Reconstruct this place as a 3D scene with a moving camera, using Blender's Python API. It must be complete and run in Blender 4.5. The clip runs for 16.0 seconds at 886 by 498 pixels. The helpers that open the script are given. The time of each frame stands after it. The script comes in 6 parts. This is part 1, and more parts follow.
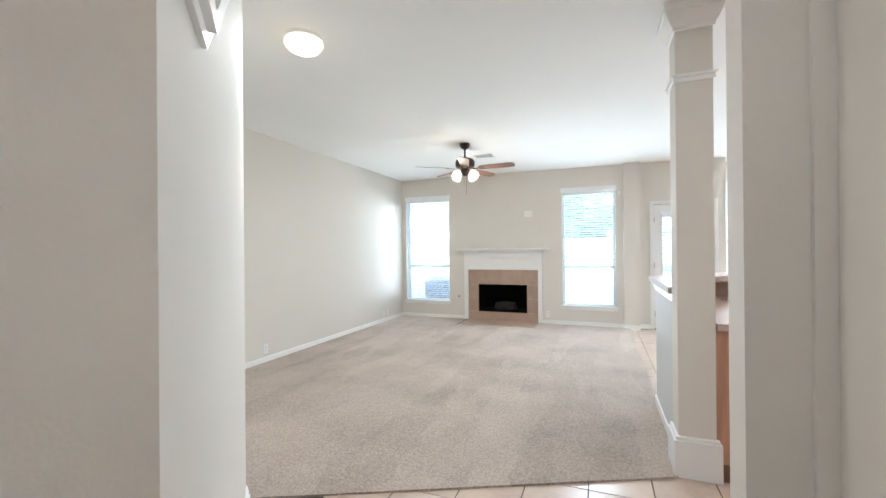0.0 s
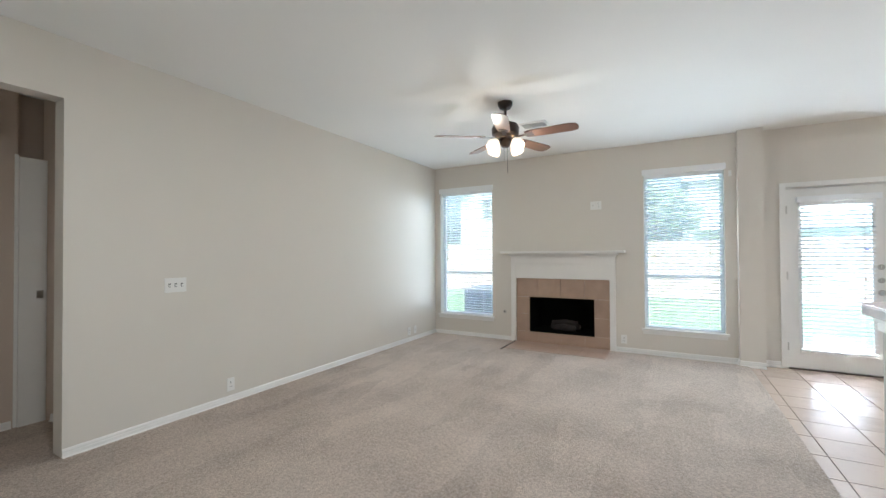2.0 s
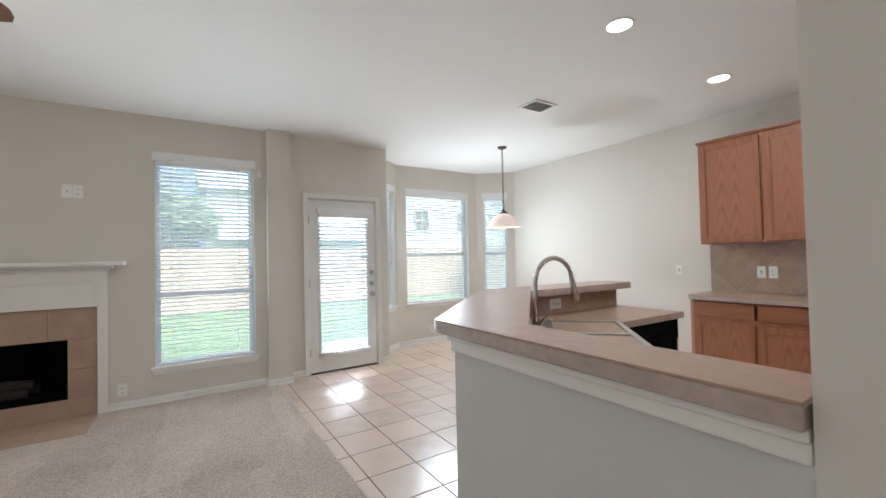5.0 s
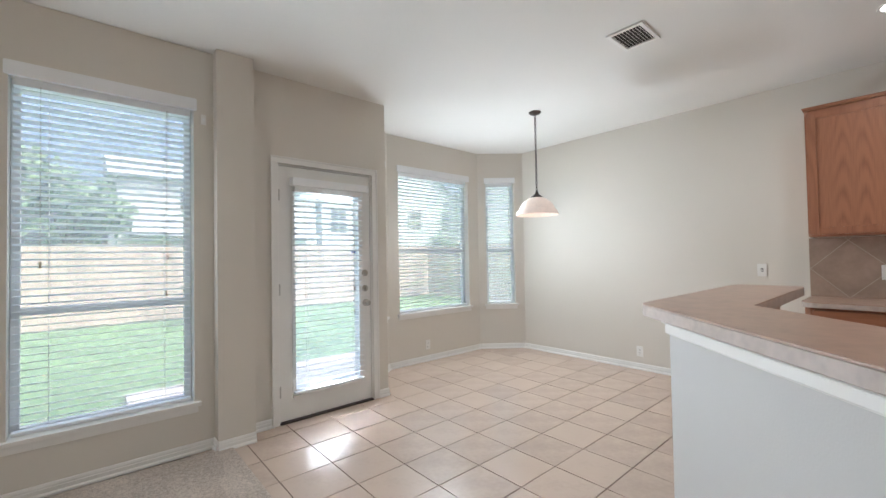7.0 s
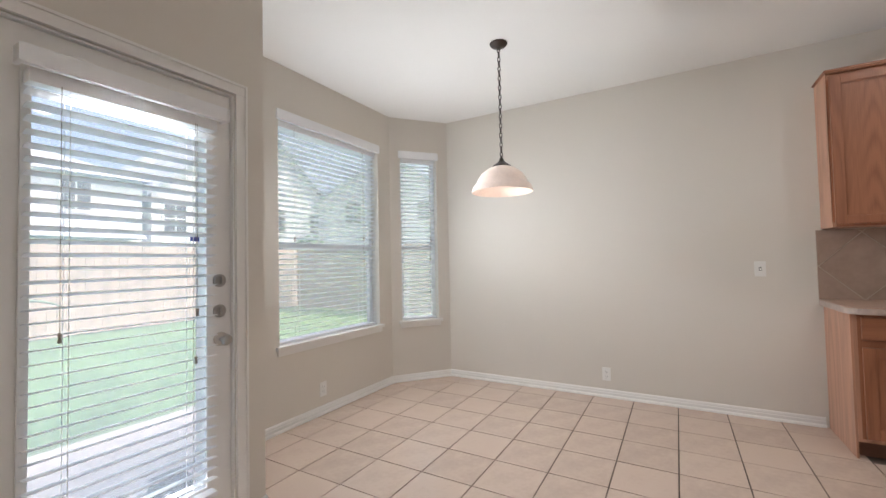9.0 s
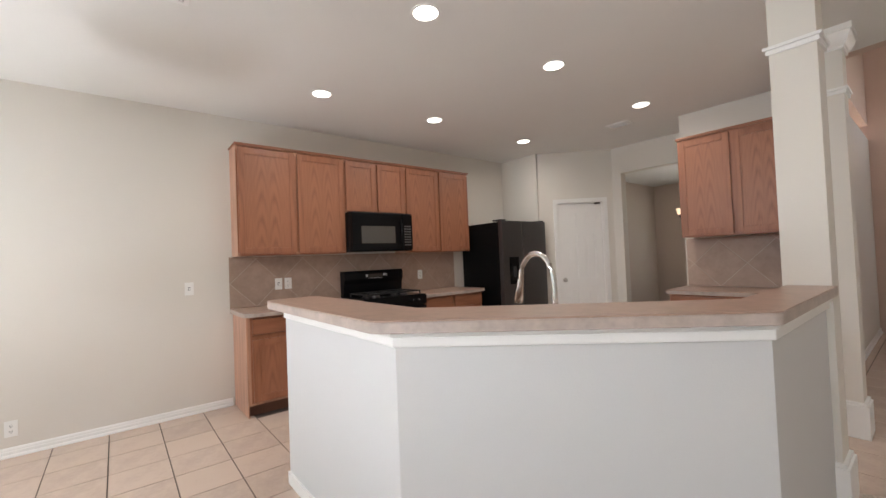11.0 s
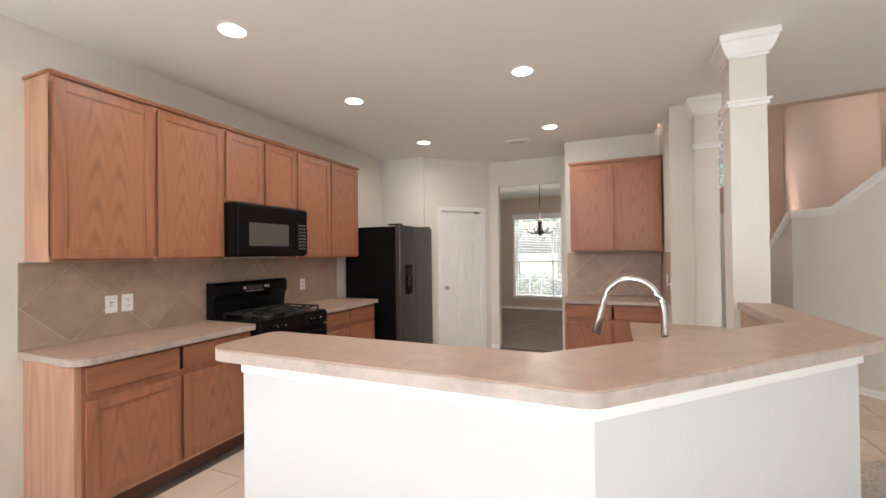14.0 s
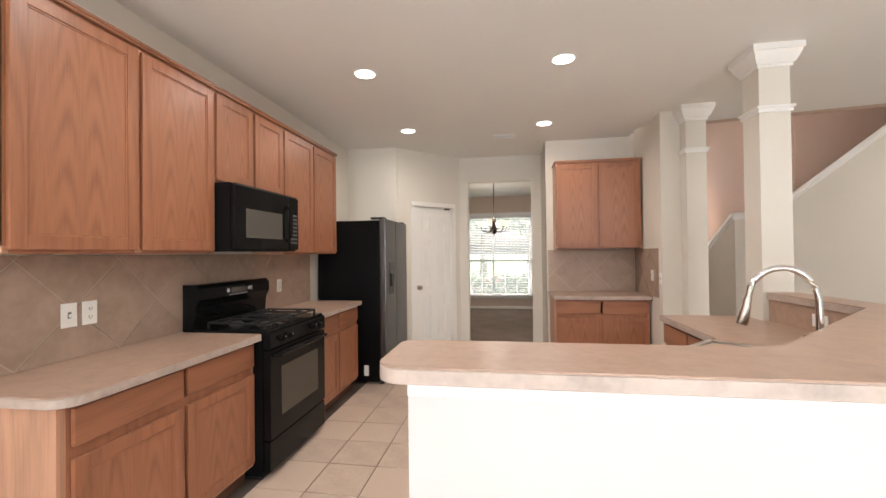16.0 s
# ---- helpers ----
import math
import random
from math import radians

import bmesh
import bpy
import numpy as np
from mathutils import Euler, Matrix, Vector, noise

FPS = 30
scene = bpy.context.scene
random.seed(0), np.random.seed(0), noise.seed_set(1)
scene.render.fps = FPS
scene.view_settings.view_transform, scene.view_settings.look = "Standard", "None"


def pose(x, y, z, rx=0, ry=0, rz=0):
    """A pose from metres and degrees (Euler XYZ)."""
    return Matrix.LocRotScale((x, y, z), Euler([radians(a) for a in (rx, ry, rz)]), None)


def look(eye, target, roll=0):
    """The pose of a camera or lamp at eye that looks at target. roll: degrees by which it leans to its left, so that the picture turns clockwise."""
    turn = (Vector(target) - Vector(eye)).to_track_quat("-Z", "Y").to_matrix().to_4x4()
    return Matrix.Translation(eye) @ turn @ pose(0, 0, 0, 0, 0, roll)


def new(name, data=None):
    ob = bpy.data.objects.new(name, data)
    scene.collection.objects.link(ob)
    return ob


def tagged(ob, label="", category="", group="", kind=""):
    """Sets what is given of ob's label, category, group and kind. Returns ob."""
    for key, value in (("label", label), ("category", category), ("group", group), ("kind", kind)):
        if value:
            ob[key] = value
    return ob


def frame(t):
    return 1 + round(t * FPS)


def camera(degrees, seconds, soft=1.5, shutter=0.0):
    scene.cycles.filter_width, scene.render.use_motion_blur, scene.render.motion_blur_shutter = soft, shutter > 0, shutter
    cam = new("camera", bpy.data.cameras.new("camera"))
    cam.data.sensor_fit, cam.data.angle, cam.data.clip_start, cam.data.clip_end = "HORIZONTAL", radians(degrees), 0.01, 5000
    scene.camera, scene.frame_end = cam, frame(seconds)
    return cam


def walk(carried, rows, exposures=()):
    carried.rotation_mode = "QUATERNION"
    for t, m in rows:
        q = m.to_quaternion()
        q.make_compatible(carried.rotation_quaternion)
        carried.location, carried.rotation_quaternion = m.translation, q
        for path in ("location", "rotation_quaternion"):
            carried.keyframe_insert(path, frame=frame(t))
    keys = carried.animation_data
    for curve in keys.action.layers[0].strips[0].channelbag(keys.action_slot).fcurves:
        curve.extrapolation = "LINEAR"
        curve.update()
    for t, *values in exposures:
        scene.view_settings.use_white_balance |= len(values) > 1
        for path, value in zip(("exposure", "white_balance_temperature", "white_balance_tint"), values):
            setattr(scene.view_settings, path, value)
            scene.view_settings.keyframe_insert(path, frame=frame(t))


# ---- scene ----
cam = camera(95.2, 16.0)
PATH = [
    (0, (0.194, 0.794, 1.334), (-0.526, 2.659, 1.338), -0.5),
    (0.5, (0.16, 1.245, 1.321), (-0.619, 3.087, 1.335), -0.4),
    (1, (0.111, 1.682, 1.327), (-0.718, 3.502, 1.341), -0.4),
    (1.5, (-0.027, 2.055, 1.268), (-0.924, 3.842, 1.29), -0.4),
    (2, (-0.128, 2.323, 1.312), (-1.104, 4.068, 1.339), -0.3),
    (2.5, (-0.207, 2.568, 1.289), (-1.268, 4.263, 1.324), -0.2),
    (3, (-0.26, 2.783, 1.281), (-1.369, 4.447, 1.319), -0.3),
    (3.5, (-0.34, 2.975, 1.316), (-1.178, 4.79, 1.364), -0.5),
    (4, (-0.276, 3.133, 1.311), (-0.293, 5.132, 1.373), -1.5),
    (4.5, (-0.162, 3.242, 1.321), (0.612, 5.086, 1.379), -1.8),
    (4.7, (-0.179, 3.319, 1.32), (0.775, 5.076, 1.376), -1.6),
    (6.8, (-0.176, 4.843, 1.316), (1.112, 6.373, 1.344), -0.8),
    (7, (-0.079, 5.021, 1.279), (1.237, 6.527, 1.323), -1.0),
    (7.5, (0.225, 5.498, 1.284), (1.621, 6.93, 1.327), -1.1),
    (8, (0.425, 5.888, 1.258), (1.921, 7.215, 1.301), -1.2),
    (8.5, (0.666, 6.208, 1.227), (2.266, 7.407, 1.273), -1.2),
    (9, (0.701, 6.432, 1.219), (2.433, 7.431, 1.284), -1.2),
    (9.5, (0.585, 6.478, 1.28), (2.505, 7.034, 1.358), -1.6),
    (10, (0.357, 6.401, 1.31), (2.352, 6.273, 1.377), -2.3),
    (10.2, (0.261, 6.352, 1.302), (2.208, 5.898, 1.365), -2.5),
    (12.3, (0.438, 6.529, 1.3), (1.563, 4.876, 1.323), -1.1),
    (12.5, (0.522, 6.537, 1.311), (1.595, 4.85, 1.333), -1.0),
    (13, (0.865, 6.563, 1.398), (1.801, 4.795, 1.414), -0.7),
    (13.5, (1.22, 6.688, 1.425), (2.075, 4.88, 1.444), -0.7),
    (14, (1.496, 6.719, 1.418), (2.271, 4.875, 1.437), -0.7),
    (14.5, (1.769, 6.683, 1.431), (2.433, 4.796, 1.451), -0.9),
    (15, (1.997, 6.828, 1.45), (2.531, 4.9, 1.475), -0.9),
    (15.5, (2.199, 6.864, 1.413), (2.619, 4.909, 1.441), -0.9),
    (16, (2.5, 6.715, 1.379), (2.814, 4.74, 1.399), -0.7),
]
walk(cam, [(t, look(eye, target, roll)) for t, eye, target, roll in PATH],
     exposures=[(0, 3.25, 5550, 5), (0.5, 2.92, 5550, 4), (1.5, 2.76, 5550, 4), (2.5, 2.66, 5750, 7), (3.5, 2.55, 5600, 5), (4.2, 2.4, 5900, 9), (7.0, 2.12, 6000, 9), (9.0, 1.9, 6350, 14), (10.0, 2.05, 6450, 15), (12.3, 2.66, 6250, 11), (14.0, 2.74, 6450, 12), (16, 2.82, 6700, 13)])

# ---- light ----
CAN_W, FAN_W, DOME_W, PEND_W, LANT_W, CHAN_W = 1.1, 0.65, 2.3, 0.12, 7.0, 3.0
DAY_UP, DAY_DOWN, SKY_LAMP = 3.4, 4.1, 0.12
world = bpy.data.worlds.new("sky_world")
scene.world = world
world.use_nodes = True
wn = world.node_tree
sky = wn.nodes.new("ShaderNodeTexSky")
sky.sky_type = 'NISHITA'
sky.sun_disc = False
sky.sun_elevation, sky.sun_rotation = radians(59), radians(132)
sky.air_density, sky.dust_density = 0.7, 9.0
wn.links.new(sky.outputs[0], wn.nodes["Background"].inputs[0])
wn.nodes["Background"].inputs[1].default_value = 0.13
sun = new("sun", bpy.data.lights.new("sun", 'SUN'))
sun.data.energy, sun.data.angle, sun.data.color = 0.9, radians(15), (1.0, 0.95, 0.88)
sun.matrix_world = look((18, -16, 40), (0, 0, 0))


def lamp(name, kind, at, energy, color=(1.0, 0.86, 0.7), size=0.05, aim=None, spread=150):
    ob = new(name, bpy.data.lights.new(name, kind))
    ob.data.energy, ob.data.color = energy, color
    if kind == 'AREA':
        ob.data.shape, ob.data.size = 'DISK', size
        ob.data.spread = radians(spread)
    elif kind == 'SPOT':
        ob.data.spot_size, ob.data.spot_blend, ob.data.shadow_soft_size = radians(spread), 0.6, size
    else:
        ob.data.shadow_soft_size = size
    ob.matrix_world = look(at, aim or (at[0], at[1] + 0.001, at[2] - 1))
    return ob


# ---- materials ----
def mat(name, col, rough=0.5, metal=0.0, var=0.05, scale=3.0, fine=60.0, bump=0.0, stretch=(1, 1, 1), spec=0.5, emit=0.0, per=0.0, coat=0.0, fine_var=None):
    """A surface with a large and a fine variation of colour, fine relief, and a shade of its own for each piece (per)."""
    m = bpy.data.materials.new(name)
    m.use_nodes = True
    nt = m.node_tree
    b = nt.nodes["Principled BSDF"]
    tc, mp = nt.nodes.new("ShaderNodeTexCoord"), nt.nodes.new("ShaderNodeMapping")
    mp.inputs["Scale"].default_value = stretch
    nt.links.new(tc.outputs["Object"], mp.inputs[0])
    big, small = nt.nodes.new("ShaderNodeTexNoise"), nt.nodes.new("ShaderNodeTexNoise")
    big.inputs["Scale"].default_value, big.inputs["Detail"].default_value = scale, 4
    small.inputs["Scale"].default_value, small.inputs["Detail"].default_value = fine, 3
    for n in (big, small):
        nt.links.new(mp.outputs[0], n.inputs["Vector"])
    add = nt.nodes.new("ShaderNodeMath")
    add.operation = 'MULTIPLY_ADD'
    nt.links.new(small.outputs["Fac"], add.inputs[0])
    add.inputs[1].default_value = 0.5 if fine_var is None else fine_var
    nt.links.new(big.outputs["Fac"], add.inputs[2])
    last = add.outputs[0]
    if per:
        info, pa = nt.nodes.new("ShaderNodeObjectInfo"), nt.nodes.new("ShaderNodeMath")
        pa.operation = 'MULTIPLY_ADD'
        nt.links.new(info.outputs["Random"], pa.inputs[0])
        pa.inputs[1].default_value = per
        nt.links.new(last, pa.inputs[2])
        last = pa.outputs[0]
    ramp = nt.nodes.new("ShaderNodeValToRGB")
    nt.links.new(last, ramp.inputs[0])
    e = ramp.color_ramp.elements
    e[0].position, e[1].position = 0.35, 1.15 + per
    e[0].color = tuple(max(0, c * (1 - var)) for c in col) + (1,)
    e[1].color = tuple(min(1, c * (1 + var)) for c in col) + (1,)
    nt.links.new(ramp.outputs[0], b.inputs["Base Color"])
    b.inputs["Roughness"].default_value, b.inputs["Metallic"].default_value = rough, metal
    b.inputs["Specular IOR Level"].default_value = spec
    b.inputs["Coat Weight"].default_value = coat
    if bump:
        bp = nt.nodes.new("ShaderNodeBump")
        bp.inputs["Strength"].default_value, bp.inputs["Distance"].default_value = bump, 0.004
        nt.links.new(small.outputs["Fac"], bp.inputs["Height"])
        nt.links.new(bp.outputs[0], b.inputs["Normal"])
    if emit:
        nt.links.new(ramp.outputs[0], b.inputs["Emission Color"])
        b.inputs["Emission Strength"].default_value = emit
    return m


def oak(name, along, tone=(0.31, 0.128, 0.068), arches=0.0):
    """Stained oak: long bands and fine pores that run along one axis; arches adds two rows of cathedral arches on a panel."""
    m = bpy.data.materials.new(name)
    m.use_nodes = True
    nt = m.node_tree
    b = nt.nodes["Principled BSDF"]
    tc, mp, mp2 = nt.nodes.new("ShaderNodeTexCoord"), nt.nodes.new("ShaderNodeMapping"), nt.nodes.new("ShaderNodeMapping")
    info = nt.nodes.new("ShaderNodeObjectInfo")
    shift = nt.nodes.new("ShaderNodeVectorMath")
    shift.operation = 'MULTIPLY_ADD'
    comb = nt.nodes.new("ShaderNodeCombineXYZ")
    for i in range(3):
        nt.links.new(info.outputs["Random"], comb.inputs[i])
    nt.links.new(comb.outputs[0], shift.inputs[0])
    shift.inputs[1].default_value = (7, 5, 9)
    nt.links.new(tc.outputs["Object"], shift.inputs[2])
    mp.inputs["Scale"].default_value = tuple(0.5 if i == along else 5 for i in range(3))
    mp2.inputs["Scale"].default_value = tuple(6 if i == along else 170 for i in range(3))
    nt.links.new(shift.outputs[0], mp.inputs[0])
    nt.links.new(shift.outputs[0], mp2.inputs[0])
    n1, n2 = nt.nodes.new("ShaderNodeTexNoise"), nt.nodes.new("ShaderNodeTexNoise")
    n1.inputs["Scale"].default_value, n1.inputs["Detail"].default_value, n1.inputs["Distortion"].default_value = 1.0, 1.5, 0.3
    n2.inputs["Scale"].default_value, n2.inputs["Detail"].default_value = 1.0, 3
    nt.links.new(mp.outputs[0], n1.inputs["Vector"])
    nt.links.new(mp2.outputs[0], n2.inputs["Vector"])
    ring = nt.nodes.new("ShaderNodeMath")
    ring.operation = 'MULTIPLY'
    nt.links.new(n1.outputs["Fac"], ring.inputs[0])
    ring.inputs[1].default_value = 7
    ring_out = ring.outputs[0]
    if arches:
        ring.inputs[1].default_value = 3.0
        sep, sep2 = nt.nodes.new("ShaderNodeSeparateXYZ"), nt.nodes.new("ShaderNodeSeparateXYZ")
        nt.links.new(tc.outputs["Generated"], sep.inputs[0])
        nt.links.new(shift.outputs[0], sep2.inputs[0])

        def sums(op, a, b, c=None):
            nd = nt.nodes.new("ShaderNodeMath")
            nd.operation = op
            for k, v in enumerate((a, b) if c is None else (a, b, c)):
                if isinstance(v, (int, float)):
                    nd.inputs[k].default_value = v
                else:
                    nt.links.new(v, nd.inputs[k])
            return nd.outputs[0]
        off = sums('ADD', sums('MULTIPLY', info.outputs["Random"], 0.16), 0.12)
        d = sums('ABSOLUTE', sums('SUBTRACT', sums('ABSOLUTE', sums('SUBTRACT', sep.outputs[0], 0.5), 0), off), 0)
        soft = sums('POWER', sums('ADD', sums('MULTIPLY', d, d), 0.004), 0.5)
        ring_out = sums('ADD', sums('MULTIPLY', sep2.outputs[2], 5.0), sums('MULTIPLY_ADD', soft, 12.0, ring_out))
        fade = sums('MAXIMUM', sums('MULTIPLY_ADD', d, -6.5, 1.0), 0.12)
    frac = nt.nodes.new("ShaderNodeMath")
    frac.operation = 'PINGPONG'
    nt.links.new(ring_out, frac.inputs[0])
    frac.inputs[1].default_value = 0.5
    mix = nt.nodes.new("ShaderNodeMath")
    mix.operation = 'MULTIPLY_ADD'
    nt.links.new(n2.outputs["Fac"], mix.inputs[0])
    mix.inputs[1].default_value = 0.9
    if arches:
        nt.links.new(sums('MULTIPLY_ADD', sums('SUBTRACT', frac.outputs[0], 0.25), sums('MULTIPLY', fade, 1.7), 0.25), mix.inputs[2])
    else:
        nt.links.new(frac.outputs[0], mix.inputs[2])
    ramp = nt.nodes.new("ShaderNodeValToRGB")
    e = ramp.color_ramp.elements
    e[0].position, e[1].position = 0.30, 0.85
    e[0].color = tuple(c * 0.80 for c in tone) + (1,)
    e[1].color = tuple(c * 1.12 for c in tone) + (1,)
    nt.links.new(mix.outputs[0], ramp.inputs[0])
    nt.links.new(ramp.outputs[0], b.inputs["Base Color"])
    b.inputs["Roughness"].default_value = 0.38
    bp = nt.nodes.new("ShaderNodeBump")
    bp.inputs["Strength"].default_value, bp.inputs["Distance"].default_value = 0.12, 0.002
    nt.links.new(n2.outputs["Fac"], bp.inputs["Height"])
    nt.links.new(bp.outputs[0], b.inputs["Normal"])
    return m


def carpet_pile(name, col):
    """Cut pile: speckled tufts, soft dents, and streaks left by a vacuum cleaner."""
    m = bpy.data.materials.new(name)
    m.use_nodes = True
    nt = m.node_tree
    b = nt.nodes["Principled BSDF"]
    tc = nt.nodes.new("ShaderNodeTexCoord")
    warp, push, mpv, cells = (nt.nodes.new("ShaderNode" + k) for k in ("TexNoise", "VectorMath", "Mapping", "TexVoronoi"))
    warp.inputs["Scale"].default_value, warp.inputs["Detail"].default_value = 5.0, 3
    push.operation = 'MULTIPLY_ADD'
    push.inputs[1].default_value = (0.16, 0.30, 0.0)
    mpv.inputs["Scale"].default_value, mpv.inputs["Rotation"].default_value = (5.2, 1.0, 1), (0, 0, radians(9))
    cells.inputs["Scale"].default_value = 1.0
    nt.links.new(tc.outputs["Object"], warp.inputs["Vector"])
    nt.links.new(warp.outputs["Color"], push.inputs[0])
    nt.links.new(tc.outputs["Object"], push.inputs[2])
    nt.links.new(push.outputs[0], mpv.inputs[0])
    nt.links.new(mpv.outputs[0], cells.inputs["Vector"])
    lanes = nt.nodes.new("ShaderNodeMath")
    lanes.operation = 'MULTIPLY'
    nt.links.new(cells.outputs["Color"], lanes.inputs[0])
    lanes.inputs[1].default_value = 0.13
    total = lanes.outputs[0]
    for scale, stretch, rz, weight, detail in ((420, (1, 1, 1), 0, 0.45, 2), (60, (1, 1, 1), 0, 0.6, 3), (1.3, (1, 1.2, 1), 20, 0.45, 4), (150, (1, 1, 1), 0, 0.75, 2)):
        mp, n, mu = nt.nodes.new("ShaderNodeMapping"), nt.nodes.new("ShaderNodeTexNoise"), nt.nodes.new("ShaderNodeMath")
        mp.inputs["Scale"].default_value, mp.inputs["Rotation"].default_value = stretch, (0, 0, radians(rz))
        n.inputs["Scale"].default_value, n.inputs["Detail"].default_value = scale, detail
        nt.links.new(tc.outputs["Object"], mp.inputs[0])
        nt.links.new(mp.outputs[0], n.inputs["Vector"])
        mu.operation = 'MULTIPLY_ADD'
        nt.links.new(n.outputs["Fac"], mu.inputs[0])
        mu.inputs[1].default_value = weight
        nt.links.new(total, mu.inputs[2])
        total = mu.outputs[0]
    ramp = nt.nodes.new("ShaderNodeValToRGB")
    div = nt.nodes.new("ShaderNodeMath")
    div.operation = 'MULTIPLY'
    nt.links.new(total, div.inputs[0])
    div.inputs[1].default_value = 1 / 2.38
    nt.links.new(div.outputs[0], ramp.inputs[0])
    e = ramp.color_ramp.elements
    e[0].position, e[1].position = 0.38, 0.62
    e[0].color, e[1].color = tuple(c * 0.56 for c in col) + (1,), tuple(c * 1.36 for c in col) + (1,)
    nt.links.new(ramp.outputs[0], b.inputs["Base Color"])
    b.inputs["Roughness"].default_value, b.inputs["Specular IOR Level"].default_value = 1.0, 0.1
    bp = nt.nodes.new("ShaderNodeBump")
    bp.inputs["Strength"].default_value, bp.inputs["Distance"].default_value = 0.8, 0.01
    nt.links.new(total, bp.inputs["Height"])
    nt.links.new(bp.outputs[0], b.inputs["Normal"])
    return m


def glass(name, tint=(1, 1, 1), haze=0.0):
    """Clear glass that turns glossier at a slant, with a pale bluish veil put into it for washed-out outdoor haze and
    insect mesh.
    """
    m = bpy.data.materials.new(name)
    m.use_nodes = True
    nt = m.node_tree
    nt.nodes.remove(nt.nodes["Principled BSDF"])
    tr, gl, mx, veil, tl, lw, pw, ma = (nt.nodes.new("ShaderNode" + k) for k in ("BsdfTransparent", "BsdfGlossy", "MixShader", "MixShader", "BsdfTranslucent", "LayerWeight", "Math", "Math"))
    tr.inputs[0].default_value = (*tint, 1)
    tl.inputs[0].default_value = (0.90, 0.96, 1.0, 1)
    gl.inputs["Roughness"].default_value = 0.02
    pw.operation, ma.operation = 'POWER', 'MULTIPLY_ADD'
    pw.inputs[1].default_value = 4
    ma.inputs[1].default_value, ma.inputs[2].default_value = 0.35, 0.03
    veil.inputs[0].default_value = haze
    nt.links.new(lw.outputs["Facing"], pw.inputs[0])
    nt.links.new(pw.outputs[0], ma.inputs[0])
    nt.links.new(ma.outputs[0], mx.inputs[0])
    nt.links.new(tr.outputs[0], veil.inputs[1])
    nt.links.new(tl.outputs[0], veil.inputs[2])
    nt.links.new(veil.outputs[0], mx.inputs[1])
    nt.links.new(gl.outputs[0], mx.inputs[2])
    nt.links.new(mx.outputs[0], nt.nodes["Material Output"].inputs[0])
    return m


WALL = mat("wall_paint", (0.708, 0.667, 0.602), 0.75, var=0.025, scale=0.9, fine=160, bump=0.10)
PEACH = mat("foyer_paint", (0.62, 0.465, 0.385), 0.75, var=0.04, scale=0.8, fine=160, bump=0.10)
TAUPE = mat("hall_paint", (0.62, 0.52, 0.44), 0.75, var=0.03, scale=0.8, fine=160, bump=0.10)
KNEE = mat("white_wall_paint", (0.61, 0.605, 0.595), 0.7, var=0.02, scale=0.9, fine=160, bump=0.10)
CEIL = mat("ceiling_paint", (0.81, 0.795, 0.76), 0.9, var=0.02, scale=1.2, fine=110, bump=0.25)
TRIM = mat("white_trim_paint", (0.83, 0.815, 0.785), 0.42, var=0.02, scale=4, fine=40)
VINYL = mat("white_vinyl", (0.86, 0.87, 0.87), 0.4, var=0.01)
SLAT = mat("white_blind_slat", (0.88, 0.89, 0.90), 0.45, var=0.01)
CARPET = carpet_pile("carpet_pile", (0.52, 0.44, 0.375))
TILE = mat("floor_tile_glaze", (0.52, 0.41, 0.335), 0.24, var=0.13, scale=7, fine=38, per=0.4, bump=0.06)
GROUT = mat("grout", (0.085, 0.062, 0.05), 0.9, var=0.25, scale=6)
HEARTH = mat("hearth_tile", (0.40, 0.285, 0.215), 0.4, var=0.12, scale=7, per=0.3)
LAMINATE = mat("stone_laminate", (0.365, 0.25, 0.19), 0.33, var=0.18, scale=11, fine=38, fine_var=0.7)
LAM_EDGE = mat("laminate_edge", (0.42, 0.345, 0.30), 0.4, var=0.24, scale=12, fine=40)
# Tile colour is lowered to hold the shadow under the wall cabinets.
SPLASH = mat("splash_tile", (0.345, 0.25, 0.195), 0.4, var=0.2, scale=8, fine=30, per=0.35)
SPLASH_GROUT = mat("splash_grout", (0.50, 0.41, 0.33), 0.9)
OAK, OAK_H = oak("oak_upright", 2), oak("oak_level", 0)
OAK_FIELD = oak("oak_panel_field", 2, (0.325, 0.136, 0.073), 1.0)
OAK_PANEL = oak("oak_side", 2, (0.48, 0.26, 0.17))
BLACK = mat("black_enamel", (0.006, 0.006, 0.0065), 0.10, var=0.2, spec=0.14)
FRIDGE_SIDE = mat("black_textured_steel", (0.004, 0.004, 0.0042), 0.42, var=0.2, spec=0.10, fine=300, bump=0.15)
BLACK_MATT = mat("black_cast_iron", (0.012, 0.012, 0.012), 0.55, var=0.3, fine=200, bump=0.2)
BLACK_STEEL = mat("black_stainless", (0.12, 0.115, 0.115), 0.34, metal=0.9, var=0.08, stretch=(60, 60, 1))
DARK_GLASS = mat("dark_oven_glass", (0.05, 0.045, 0.04), 0.06, var=0.05, coat=0.4)
CHROME = mat("chrome", (0.75, 0.74, 0.72), 0.12, metal=1.0, var=0.02)
STEEL = mat("brushed_steel", (0.55, 0.53, 0.50), 0.3, metal=1.0, var=0.04, stretch=(1, 40, 1))
DARK_STEEL = mat("burner_steel", (0.10, 0.095, 0.09), 0.35, metal=0.8, var=0.15)
NICKEL = mat("satin_nickel", (0.50, 0.48, 0.45), 0.28, metal=1.0, var=0.05)
BRONZE = mat("oil_rubbed_bronze", (0.045, 0.032, 0.026), 0.42, metal=0.6, var=0.2)
FAN_WOOD = oak("fan_blade_wood", 0, (0.16, 0.085, 0.055))
